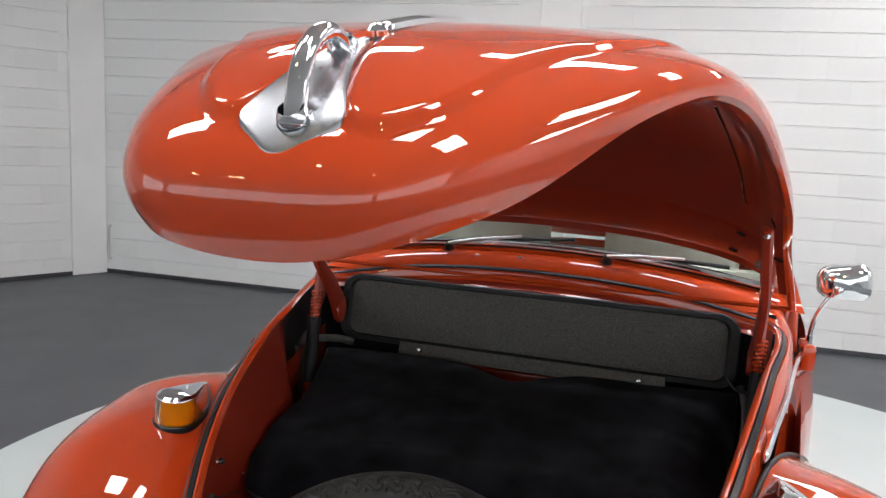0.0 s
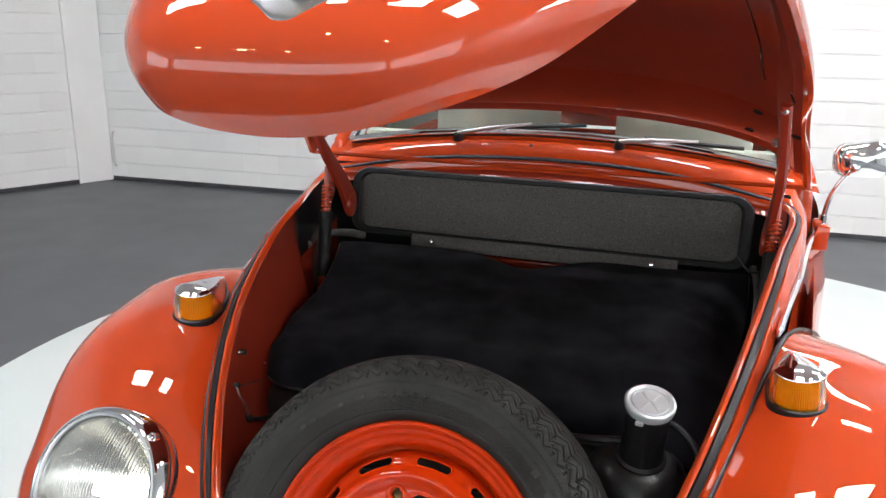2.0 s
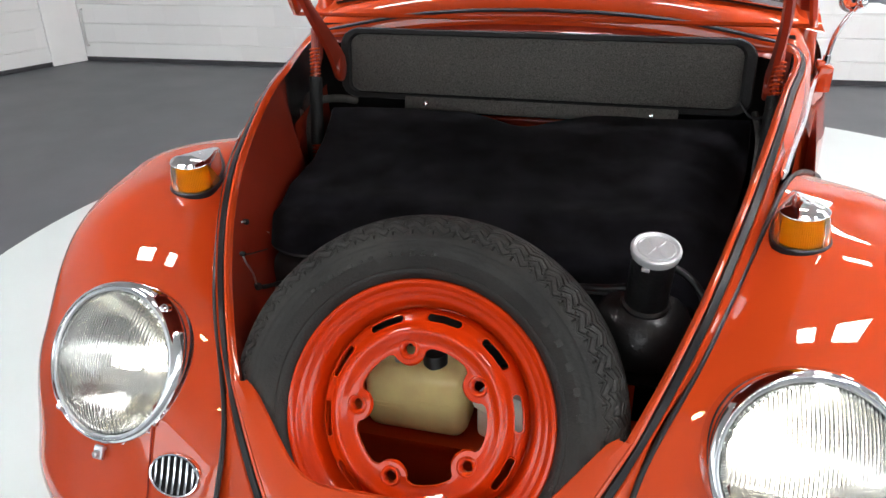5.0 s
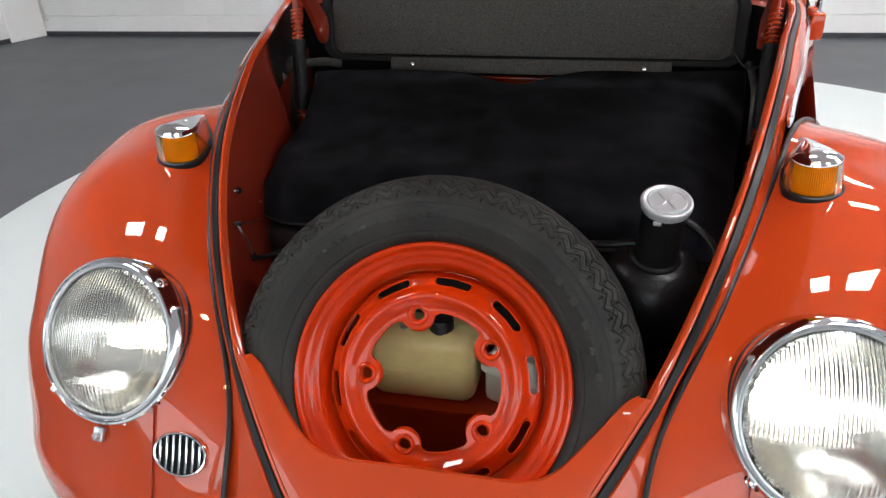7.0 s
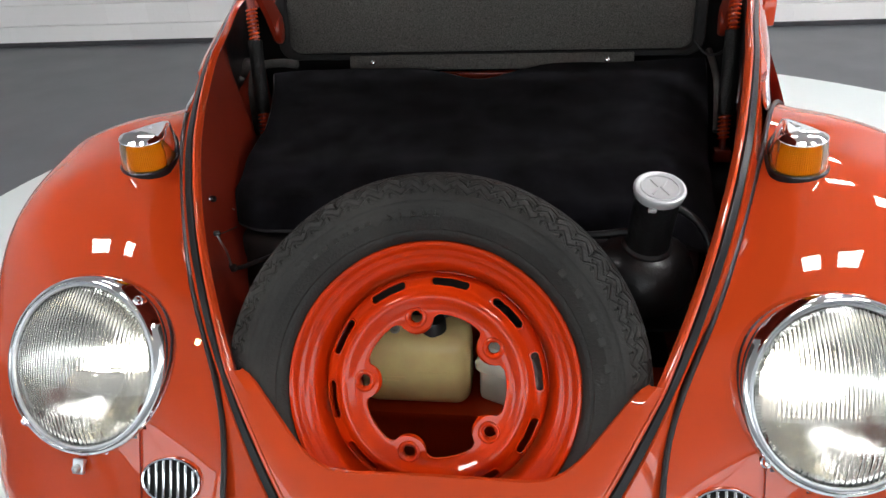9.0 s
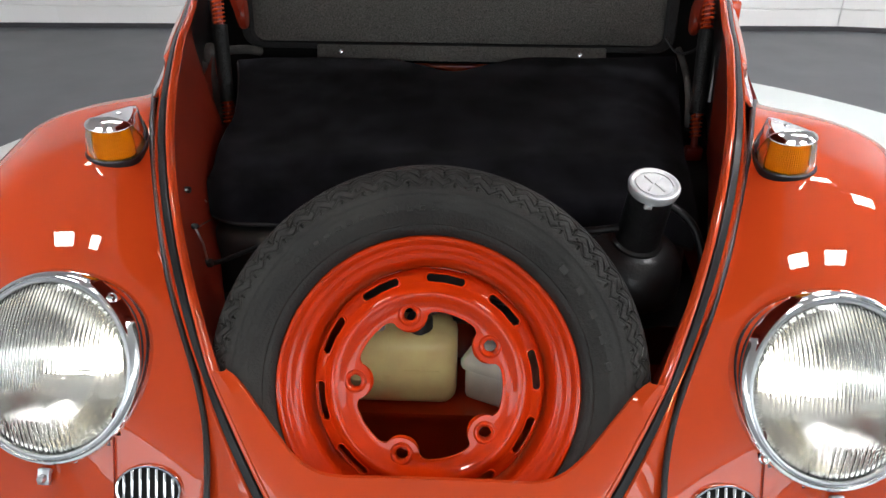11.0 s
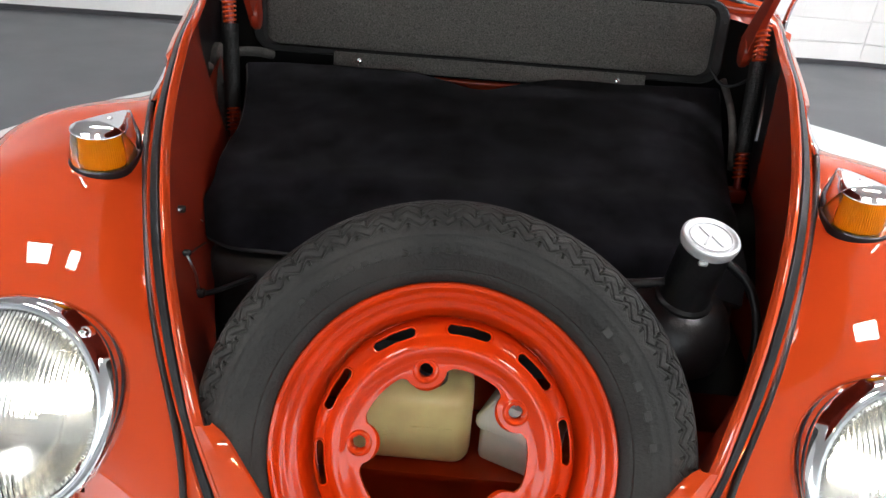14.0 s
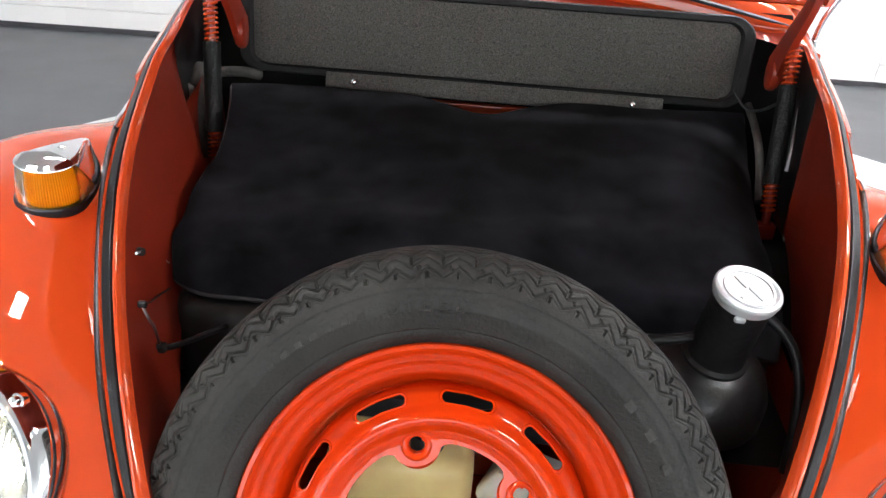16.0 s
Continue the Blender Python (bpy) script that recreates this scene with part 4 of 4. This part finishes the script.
rows = [[carpet_at(i / 60, j / 80) for j in range(81)] for i in range(61)]
part("plush", thick(sheet(rows), .007), CARPET, carpet)
loop = rows[0] + [r[-1] for r in rows[1:]] + rows[-1][-2::-1] + [r[0] for r in rows[-2:0:-1]]
part("bound_edge", tube(loop + [loop[0]], .0048, 8, False), PIPING, carpet, "sewn black binding")

tank = thing("fuel_tank", "glossy black steel fuel tank under the carpet", "fuel tank")
part("shell", block(.80, .46, .20, .05, 5, at=(0, 1.335, .633)), BLACK, tank)
neck_m = axes((.300, 1.085, .715), (.06, -.26, 1.0))
part("shoulder", moved(turned([(.085, -.05), (.082, -.02), (.072, .004), (.058, .018), (.046, .024), (.040, .026)], 40), neck_m), BLACK, tank)
part("neck", moved(turned([(.040, .02), (.0395, .030), (.035, .034), (.0335, .05), (.0335, .125), (.036, .13)], 36), neck_m), BLACK, tank, "black filler neck")
cap_m = neck_m @ pose(0, 0, .128)
cap = new("filler_cap")
cap.parent = tank
cap.matrix_basis = cap_m
cap["label"] = "round cast aluminium filler cap with a raised emblem"
cap_bm = turned([(.030, -.002), (.0350, -.001), (.0365, .001), (.0365, .0060), (.0378, .0068), (.0382, .0085), (.0382, .0120), (.0372, .0142), (.0350, .0152), (.0330, .0150), (.0315, .0136), (.0290, .0132), (.0005, .0134)], 56)
part("cap_body", cap_bm, CAST, cap)
part("emblem_ring", moved(turned([(.0262, 0), (.0262, .0012), (.0268, .0017), (.0278, .0017), (.0284, .0012), (.0284, 0)], 44), pose(0, 0, .0132)), CAST, cap)
for x, y, ln, r in ((-.0068, .0085, .021, 30), (.0068, .0085, .021, -30), (-.0068, -.0085, .021, -30), (.0068, -.0085, .021, 30)):
    part("emblem_bar", moved(block(.0034, ln, .0020, .0006, at=(0, 0, .001)), pose(x, y, .0130, 0, 0, r)), CAST, cap)
part("cap_tab", moved(block(.012, .006, .006, .0015, at=(-.012, -.036, -.002)), pose(0, 0, 0)), CAST, cap)
hose = spline([(.318, 1.09, .800), (.350, 1.085, .798), (.385, 1.068, .768), (.400, 1.045, .71), (.398, 1.02, .62)], 6)
part("hose", tube(hose, .0062, 12), RUBBER, tank, "black rubber vent hose")
part("pipe", tube(spline([(.27, 1.075, .765), (.225, 1.068, .762), (.15, 1.07, .757), (.0, 1.075, .753)], 5), .0065, 10), RUBBER, tank)

bottle = thing("washer_bottle", "yellowed plastic washer bottle with a black cap on the ledge", "bottle")
part("bottle_body", block(.185, .095, .136, .026, 5, at=(-.068, 1.03, .540)), BOTTLE, bottle)
part("cap", moved(turned([(.001, .022), (.019, .021), (.021, .016), (.021, .0), (.023, -.004)], 28), pose(-.036, 1.02, .607)), BLACK, bottle, "black screw cap")
for x, z, w in ((-.113, .5345, .062), (-.119, .5265, .050), (-.032, .5465, .058)):
    part("moulded_mark", block(w, .0012, .0034, .0004, at=(x, .9824, z)), BOTTLE, bottle)
part("valve", moved(turned([(.001, .030), (.003, .029), (.003, .016), (.0055, .014), (.0055, .004), (.008, .002), (.008, -.003)], 14), pose(-.099, 1.012, .610)), STEEL, bottle, "small metal valve")
part("hose", tube(spline([(-.026, 1.035, .622), (.03, 1.05, .640), (.08, 1.07, .628), (.12, 1.10, .60)], 6), .005, 8), RUBBER, bottle, "thin black hose")
reservoir = thing("fluid_reservoir", "milky plastic fluid reservoir with a stepped lid on the ledge", "reservoir")
turn = pose(.102, 1.03, 0, 0, 0, -24)
part("tank_body", moved(block(.11, .085, .070, .012, 3, at=(0, 0, .503)), turn), RESERVOIR, reservoir)
rows = [[(x * k, y * k, z) for x, y in round_rect(.060, .047, .012)] for k, z in ((1.0, .534), (1.02, .538), (1.02, .546), (.97, .552), (.72, .572), (.66, .576), (.02, .577))]
part("lid", moved(sheet(rows, wrap=True), turn), RESERVOIR, reservoir, "stepped milky lid")

# wiring on the inner side wall
wires = thing("wiring", "loose thin wires and dark clips on the red inner wall", "wiring")
for pts, r, mat in (([(-.386, 1.040, .830), (-.394, 1.066, .818), (-.405, 1.10, .800), (-.405, 1.13, .775), (-.40, 1.15, .758)], .0016, STEEL),
                    ([(-.360, .988, .796), (-.362, 1.01, .785), (-.372, 1.05, .768), (-.378, 1.10, .750)], .0013, RUBBER),
                    ([(-.358, .984, .795), (-.354, .985, .780), (-.356, .998, .762), (-.362, 1.015, .740), (-.362, 1.02, .715)], .0018, STEEL),
                    ([(-.362, 1.02, .716), (-.350, 1.03, .712), (-.33, 1.06, .708), (-.31, 1.10, .70)], .0040, RUBBER)):
    part("wire", tube(spline(pts, 5), r, 8), mat, wires)
for p, r in (((-.394, 1.066, .818), .006), ((-.359, .986, .797), .0052), ((-.362, 1.02, .716), .008)):
    part("clip", moved(block(r * 2, r * 1.4, r * 1.6, r * .5, 3), pose(*p)), VINYL_EDGE, wires)
HOSE_GREY = material("grey_cloth_hose", (0.075, 0.072, 0.066), 0.8, vary=0.3, scale=40, bump=0.4, bump_scale=240)
TAG = material("pale_paper_tag", (0.42, 0.40, 0.36), 0.8, vary=0.2, scale=60)
air_hose = thing("air_hose", "grey cloth air hose with a pale tag beside the strut", "hose")
part("hose", tube(spline([(-.548, 1.700, .872), (-.545, 1.665, .862), (-.535, 1.630, .840), (-.523, 1.612, .812), (-.514, 1.602, .770), (-.510, 1.60, .735)], 6), .014, 14), HOSE_GREY, air_hose)
part("branch", tube(spline([(-.545, 1.675, .862), (-.515, 1.705, .866), (-.480, 1.735, .862), (-.455, 1.765, .850)], 5), .010, 12), HOSE_GREY, air_hose)
part("tag", moved(block(.022, .0015, .034, .0005), pose(-.540, 1.612, .852, 12, 18, -20)), TAG, air_hose, "pale paper tag")
drain = thing("drain_hose", "thin dark drain hoses beside the strut", "hose")
part("hose", tube(spline([(.505, 1.775, .868), (.512, 1.745, .846), (.514, 1.70, .822), (.508, 1.64, .792), (.500, 1.58, .745)], 6), .0075, 12), HOSE_GREY, drain)
part("pipe", tube(spline([(.556, 1.665, .935), (.552, 1.645, .895), (.546, 1.62, .850), (.540, 1.60, .80)], 5), .0036, 8), STEEL, drain, "thin bright pipe")
part("cable", tube(spline([(.470, 1.765, .895), (.492, 1.745, .868), (.515, 1.725, .872), (.535, 1.70, .895)], 5), .0028, 8), RUBBER, drain)

# ---------------------------------------------------------------- spare wheel
WHEEL_M = axes((-.013, .854, .624), (0, -.871, .491))
LUG0 = 106


def hole_radius(a):
    r = .1035
    for k in range(5):
        d = (a - radians(LUG0 + 72 * k) + math.pi) % (2 * math.pi) - math.pi
        if abs(d) < .5:
            h = .0255 ** 2 - (.1025 * math.sin(d)) ** 2
            if h > 0:
                r = min(r, .1025 * math.cos(d) - math.sqrt(h))
            else:
                e = (abs(.1025 * math.sin(d)) - .0255) / .012
                if e < 1:
                    r = min(r, .1035 - .006 * (1 - e) ** 2)
    return r


def spare():
    wheel = new("spare_wheel")
    SEG = 720
    prof = [(.1035, -.006), (.1045, -.001), (.108, .001), (.113, .0015), (.118, .004), (.123, .009), (.128, .012), (.133, .0115), (.138, .007), (.142, .001), (.1445, -.002),
            (.146, -.0032), (.1475, -.0042), (.149, -.005), (.1505, -.0057), (.152, -.0064), (.1535, -.0072), (.155, -.008), (.157, -.0095), (.160, -.0125), (.1625, -.018), (.164, -.026)]
    lugs = [(.1025 * math.cos(radians(LUG0 + 72 * k)), .1025 * math.sin(radians(LUG0 + 72 * k))) for k in range(5)]
    slots = [radians(82 + 36 * k) for k in range(10)]
    bm = bmesh.new()
    grid = []
    inner_f = (0, .03, .12, .25, .4, .55, .7, .82, .92)
    for i in range(SEG):
        a = 2 * math.pi * i / SEG
        h = hole_radius(a)
        col = []
        for f in inner_f:
            r = h + (.1085 - h) * f
            z = -.005 * (1 - min(1, f / .12)) if f < .12 else .0
            col.append((r, z))
        col += prof[3:]
        grid.append([bm.verts.new((r * math.cos(a), r * math.sin(a), z)) for r, z in col])
    for i in range(SEG):
        for j in range(len(grid[0]) - 1):
            q = (grid[i][j], grid[(i + 1) % SEG][j], grid[(i + 1) % SEG][j + 1], grid[i][j + 1])
            c = sum((w.co for w in q), Vector()) / 4
            if any(math.hypot(c.x - x, c.y - y) < .0098 for x, y in lugs):
                continue
            r, a = math.hypot(c.x, c.y), math.atan2(c.y, c.x)
            cut = False
            for sl in slots:
                d = (a - sl + math.pi) % (2 * math.pi) - math.pi
                t = abs(d) * .151
                over = max(0, t - .022)
                if math.hypot(over, r - .151) < .0062:
                    cut = True
            if not cut:
                bm.faces.new(q)
    bmesh.ops.recalc_face_normals(bm, faces=bm.faces)
    rim_disc = part("rim", bm, WHEEL_PAINT, wheel, "glossy red pressed steel rim with slots")
    part("barrel", turned([(.160, -.034), (.1645, -.033), (.1675, -.028), (.1705, -.019), (.1740, -.008), (.1765, -.0015), (.1795, .0018), (.1830, .0028), (.1860, .0045), (.1890, .0085), (.1915, .0112), (.1945, .0120), (.1970, .0135), (.1988, .0175), (.2005, .0215), (.2035, .0238), (.2075, .0235), (.2098, .020), (.2098, .013), (.212, .010), (.20, -.02), (.19, -.06), (.205, -.085)], 128), WHEEL_PAINT, rim_disc)
    for x, y in lugs:
        part("lug_seat", moved(turned([(.0082, -.012), (.0084, -.004), (.0094, .0010), (.0112, .0030), (.0132, .0036), (.0152, .0026), (.0164, .0002)], 28), pose(x, y, 0)), WHEEL_PAINT, rim_disc)
    for sl in slots:
        pts = []
        for k in range(40):
            t = 2 * math.pi * k / 40
            lx = math.copysign(.022, math.cos(t)) + .0068 * math.cos(t) if abs(math.cos(t)) > 1e-9 else 0
            ly = .0068 * math.sin(t)
            r, a = .151 + ly, sl + lx / .151
            z = -.006 - (r - .151) * .52
            pts.append(Vector((r * math.cos(a), r * math.sin(a), z)))
        part("slot_lip", tube(pts + [pts[0]], .0016, 6, False), WHEEL_PAINT, rim_disc)
    # tyre with zigzag shoulder blocks
    tp = [(r * .988, z) for r, z in [(.2085, .014), (.2125, .021), (.2190, .0285), (.2240, .0315), (.2265, .0320), (.2280, .0345), (.2300, .0352), (.236, .0395), (.246, .0430), (.2475, .0438), (.249, .0436), (.256, .0445), (.2585, .0452), (.2610, .0445), (.266, .0440)]]
    shoulder = len(tp)
    tp += [(.2632 + .0258 * k / 30, .0440 - .0085 * (k / 30) ** 1.6 + .0012 * min(1, k / 3)) for k in range(1, 31)]
    tp += [(.2890 + .0225 * math.sin(math.pi / 2 * k / 96), .0367 - .071 * (1 - math.cos(math.pi / 2 * k / 96)) - .004 * k / 96) for k in range(1, 97)]
    tread_end = len(tp)
    tp += [(.309, -.06), (.311, -.075), (.30, -.092), (.28, -.106), (.25, -.11), (.22, -.094), (.208, -.085)]
    SEG, TEETH = 1300, 56
    rows, run = [], 0.0
    # zigzag grooves: distance from the shoulder, swing, half width, depth
    LANES = ((.0150, .0050, .0004, .0010), (.0195, .0066, .0009, .0019), (.0310, .0066, .0009, .0019), (.0360, .0052, .0004, .0010), (.046, .007, .0014, .004), (.060, .007, .0014, .004), (.074, .007, .0014, .004))
    for k, (r, z) in enumerate(tp):
        row = []
        tread = shoulder <= k < tread_end
        if tread:
            run += math.hypot(r - tp[k - 1][0], z - tp[k - 1][1])
        nr, nz = tp[k][1] - tp[min(k + 1, len(tp) - 1)][1], tp[min(k + 1, len(tp) - 1)][0] - tp[k][0]
        ln = math.hypot(nr, nz) or 1
        for i in range(SEG):
            a = 2 * math.pi * i / SEG
            cut = 0.0
            if tread:
                ph = (i / SEG * TEETH) % 1
                zig = 2 * abs(ph * 2 - 1) - 1
                for lane, amp, wide, deep in LANES:
                    d = abs(run - lane - amp * zig)
                    cut = max(cut, deep * max(0.0, min(1.0, (wide + .0006 - d) / .0008)))
                # short cuts across the blocks, one from each point of the zigzag
                if .0275 < run < .0365 and abs(ph - .5) < .04 or .0135 < run < .0200 and (ph < .04 or ph > .96):
                    cut = max(cut, .0030)
                if .0215 < run < .0265 and abs(ph - .22 - (run - .0215) * 14) < .04:
                    cut = max(cut, .0018)
            row.append(((r - cut * nr / ln) * math.cos(a), (r - cut * nr / ln) * math.sin(a), z - cut * nz / ln))
        rows.append(row)
    bm = sheet(rows, wrap=True)
    bmesh.ops.recalc_face_normals(bm, faces=bm.faces)
    tyre = part("tyre", bm, TYRE, wheel, "dull black tyre with zigzag tread blocks")

    def on_wall(ang, r, z):
        a = radians(ang)
        return pose(r * math.cos(a), r * math.sin(a), z, 0, 0, ang - 90) @ pose(0, 0, 0, -20, 0, 0)
    for ang in (43, 35, 26.5, 18, 9.5):
        m = on_wall(ang, .2475, .0435)
        part("raised_mark", moved(block(.0115, .0175, .0022, .0008), m), TYRE_LETTER, tyre, smooth=False)
    for k in range(7):
        m = on_wall(136 - k * 4.0, .2495, .0435)
        part("raised_mark", moved(block(.0088, .0125, .0020, .0007), m), TYRE_LETTER, tyre, smooth=False)
    for k, ch in enumerate("STEEL"):
        cu = bpy.data.curves.new("letter", "FONT")
        cu.body, cu.size, cu.extrude, cu.align_x = ch, .021, .0013, "CENTER"
        tmp = bpy.data.objects.new("letter", cu)
        me = bpy.data.meshes.new_from_object(tmp)
        me.materials.clear()
        me.materials.append(TYRE_LETTER)
        bpy.data.objects.remove(tmp)
        ob = new("letter", me)
        ob.matrix_basis = on_wall(104.5 - k * 3.9, .2495, .0435) @ pose(0, -.0075, .0005)
        ob.parent = tyre
    return wheel


wheel = spare()
wheel.matrix_basis = WHEEL_M
tagged(wheel, "spare wheel with red steel rim and dull black tyre", "wheel")

# ---------------------------------------------------------------- mirror, hinge and wipers
mirror = new("wing_mirror")
mirror.parent = car
mirror["label"] = "chrome mirror on a bent stalk"
part("stalk", tube(spline([(.665, 1.952, .945), (.667, 1.950, .975), (.673, 1.945, 1.015), (.690, 1.938, 1.058), (.708, 1.935, 1.085)], 6), lambda f: .0062 - .001 * f, 12), CHROME, mirror)
part("stalk_nut", tube([(.6655, 1.952, .948), (.6655, 1.951, .968)], .0085, 8), CHROME, mirror)
head_m = axes((.727, 1.945, 1.105), (.10, -1, 0)) @ pose(0, 0, 0, 0, 0, 6)
hp = round_rect(.061, .041, .029, 8)
part("mirror_head", moved(sheet([[(x * k * (1 - .10 * (x < 0) * abs(x) / .052), y * k * (1 + .12 * x / .052), z) for x, y in hp] for k, z in ((.97, -.022), (1.0, -.018), (1.0, -.008), (.95, .008), (.82, .020), (.6, .028), (.3, .032), (.02, .033))], wrap=True), head_m), CHROME, mirror)
part("mirror_glass", moved(slab([(x * .95, y * .95) for x, y in hp], .002), head_m @ pose(0, 0, -.023)), REFLECTOR, mirror)
part("mirror_joint", moved(turned([(.001, .012), (.008, .010), (.012, .003), (.012, -.006)], 16), axes((.708, 1.915, 1.090), (-.2, -1, 0))), CHROME, mirror)
part("door_hinge", join(block(.032, .05, .062, .006, 2, at=(.667, 1.955, .913)), block(.018, .03, .02, .004, 2, at=(.655, 1.955, .945))), PAINT, car, "red door hinge")

for x, reach in ((-.243, .33), (.172, .30)):
    wiper = new("wiper")
    wiper.parent = car
    wiper["label"] = "wiper with a grey arm and black blade"
    foot = screen(x, -.02) + Vector((0, -.022, .004))
    part("pivot", moved(turned([(.001, .022), (.008, .020), (.011, .012), (.014, .002), (.014, -.01)], 18), axes(foot, (0, -.75, .66))), BLACK, wiper)
    tip = screen(x + .19, .075) + Vector((0, -.028, .010))
    part("arm", tube([foot + Vector((0, -.012, .014)), foot.lerp(tip, .4) + Vector((0, -.016, .012)), tip], lambda f: .0058 - .0022 * f, 8), STEEL, wiper)
    a, b = screen(x + .06, .055) + Vector((0, -.020, .004)), screen(x + reach, .10) + Vector((0, -.020, .004))
    part("blade", tube([a.lerp(b, k / 8) for k in range(9)], .0055, 6), BLACK, wiper)
part("washer_jet", turned([(.001, .008), (.005, .007), (.008, .002), (.009, -.004)], 14), BLACK, car, m=pose(-.045, 1.888, 1.093, 18, 0, 0))

# road wheels
for s in (1, -1):
    for y in (AX_Y, AX_Y + 2.40):
        w = new("road_wheel")
        w.parent = car
        w.matrix_basis = axes((s * .655, y, .316 + TOP), (s, 0, 0), (0, 1, 0))
        part("tyre", turned([(.19, -.07), (.25, -.078), (.29, -.07), (.312, -.045), (.316, 0), (.312, .045), (.29, .07), (.25, .078), (.21, .07)], 64), TYRE, w)
        part("rim", turned([(.21, .066), (.205, .05), (.18, .035), (.15, .035), (.12, .045), (.08, .04), (.001, .042)], 48), PAINT, w)

# ---------------------------------------------------------------- pillars and blocks of the walls
def pillar(name, host, x0, x1, label):
    ob = part(name, block(x1 - x0, .03, CEILING, .006, at=((x0 + x1) / 2, -.011, CEILING / 2)), WALL, m=host.matrix_basis.copy(), smooth=False)
    return tagged(ob, label, "pillar", kind="structure")


left_len = (Vector(CORNERS[0]) - Vector(CORNERS[5])).length
pillar("pillar_corner", wall_left, left_len - .30, left_len - .002, "smooth white plastered strip beside the room corner")
pillar("pillar_back", wall_back, 3.79, 4.09, "smooth white plastered pillar in the block wall")
hook = part("corner_pipe", tube(spline([(0, 0, 0), (0, -.02, .01), (0, -.025, .10), (0, -.025, .20), (0, -.02, .29), (0, 0, .30)], 5), .008, 8), CEIL, m=pose(-4.46, 5.565, .13))
tagged(hook, "short grey bracket pipe low in the room corner", "pipe")



def block_mesh(length):
    h, d, c = (PITCH_Z - JOINT) / 2, .005, .003
    prof = [(-h, d + .001), (-h, -d + c + .002), (-h + c, -d + .002), (h - c, -d + .002), (h, -d + c + .002), (h, d)]
    e = length / 2 - .0006
    bm = sheet([[(-e, y, z) for z, y in prof], [(-e + .0016, y - (.0008 if y < 0 else 0), z) for z, y in prof], [(e - .0016, y - (.0008 if y < 0 else 0), z) for z, y in prof], [(e, y, z) for z, y in prof]])
    bmesh.ops.recalc_face_normals(bm, faces=bm.faces)
    me = bpy.data.meshes.new("wall_block")
    bm.to_mesh(me)
    bm.free()
    me.materials.append(BRICK)
    return me


def lay_blocks(host, length, singles, skip=()):
    """Blocks in running bond on a wall; singles(x, z) tells which are pieces of their own."""
    whole, cut = block_mesh(PITCH_X), block_mesh(PITCH_X / 2)
    rest = bmesh.new()
    course, z = 0, PITCH_Z / 2
    while z < CEILING:
        x = PITCH_X / 2 if course % 2 else PITCH_X / 4
        first = True
        while x < length:
            me, w = (cut, PITCH_X / 2) if first and course % 2 == 0 else (whole, PITCH_X)
            if not any(a < x < b for a, b in skip) and x + w / 2 < length + .1:
                if singles(x, z):
                    ob = new("block", me)
                    ob.parent = host
                    ob.location = (x, 0, z)
                else:
                    n0 = len(rest.verts)
                    rest.from_mesh(me)
                    rest.verts.ensure_lookup_table()
                    for v in rest.verts[n0:]:
                        v.co += Vector((x, 0, z))
            x += (w + PITCH_X) / 2
            first = False
        course += 1
        z += PITCH_Z
    ob = part("blocks", rest, BRICK, host, smooth=False)
    ob["kind"] = "stuff"


BRICK = material("white_painted_block", (0.80, 0.80, 0.785), 0.55, bump=0.25, bump_scale=30)
nt = BRICK.node_tree
info, ramp = nt.nodes.new("ShaderNodeObjectInfo"), nt.nodes.new("ShaderNodeMix")
ramp.data_type = "RGBA"
ramp.inputs["A"].default_value, ramp.inputs["B"].default_value = (0.82, 0.82, 0.81, 1), (0.86, 0.86, 0.85, 1)
nt.links.new(info.outputs["Random"], ramp.inputs["Factor"])
nt.links.new(ramp.outputs["Result"], nt.nodes["Principled BSDF"].inputs["Base Color"])
lay_blocks(wall_back, 7.27, lambda x, z: (x < 2.7 and z < 1.9) or (4.9 < x < 7.2 and z < 2.4), ((3.72, 4.16),))
lay_blocks(wall_left, left_len - .30, lambda x, z: x > left_len - 2.0 and z < 2.6)
lay_blocks(wall_right, 5.3, lambda x, z: x < .9 and z < .8)
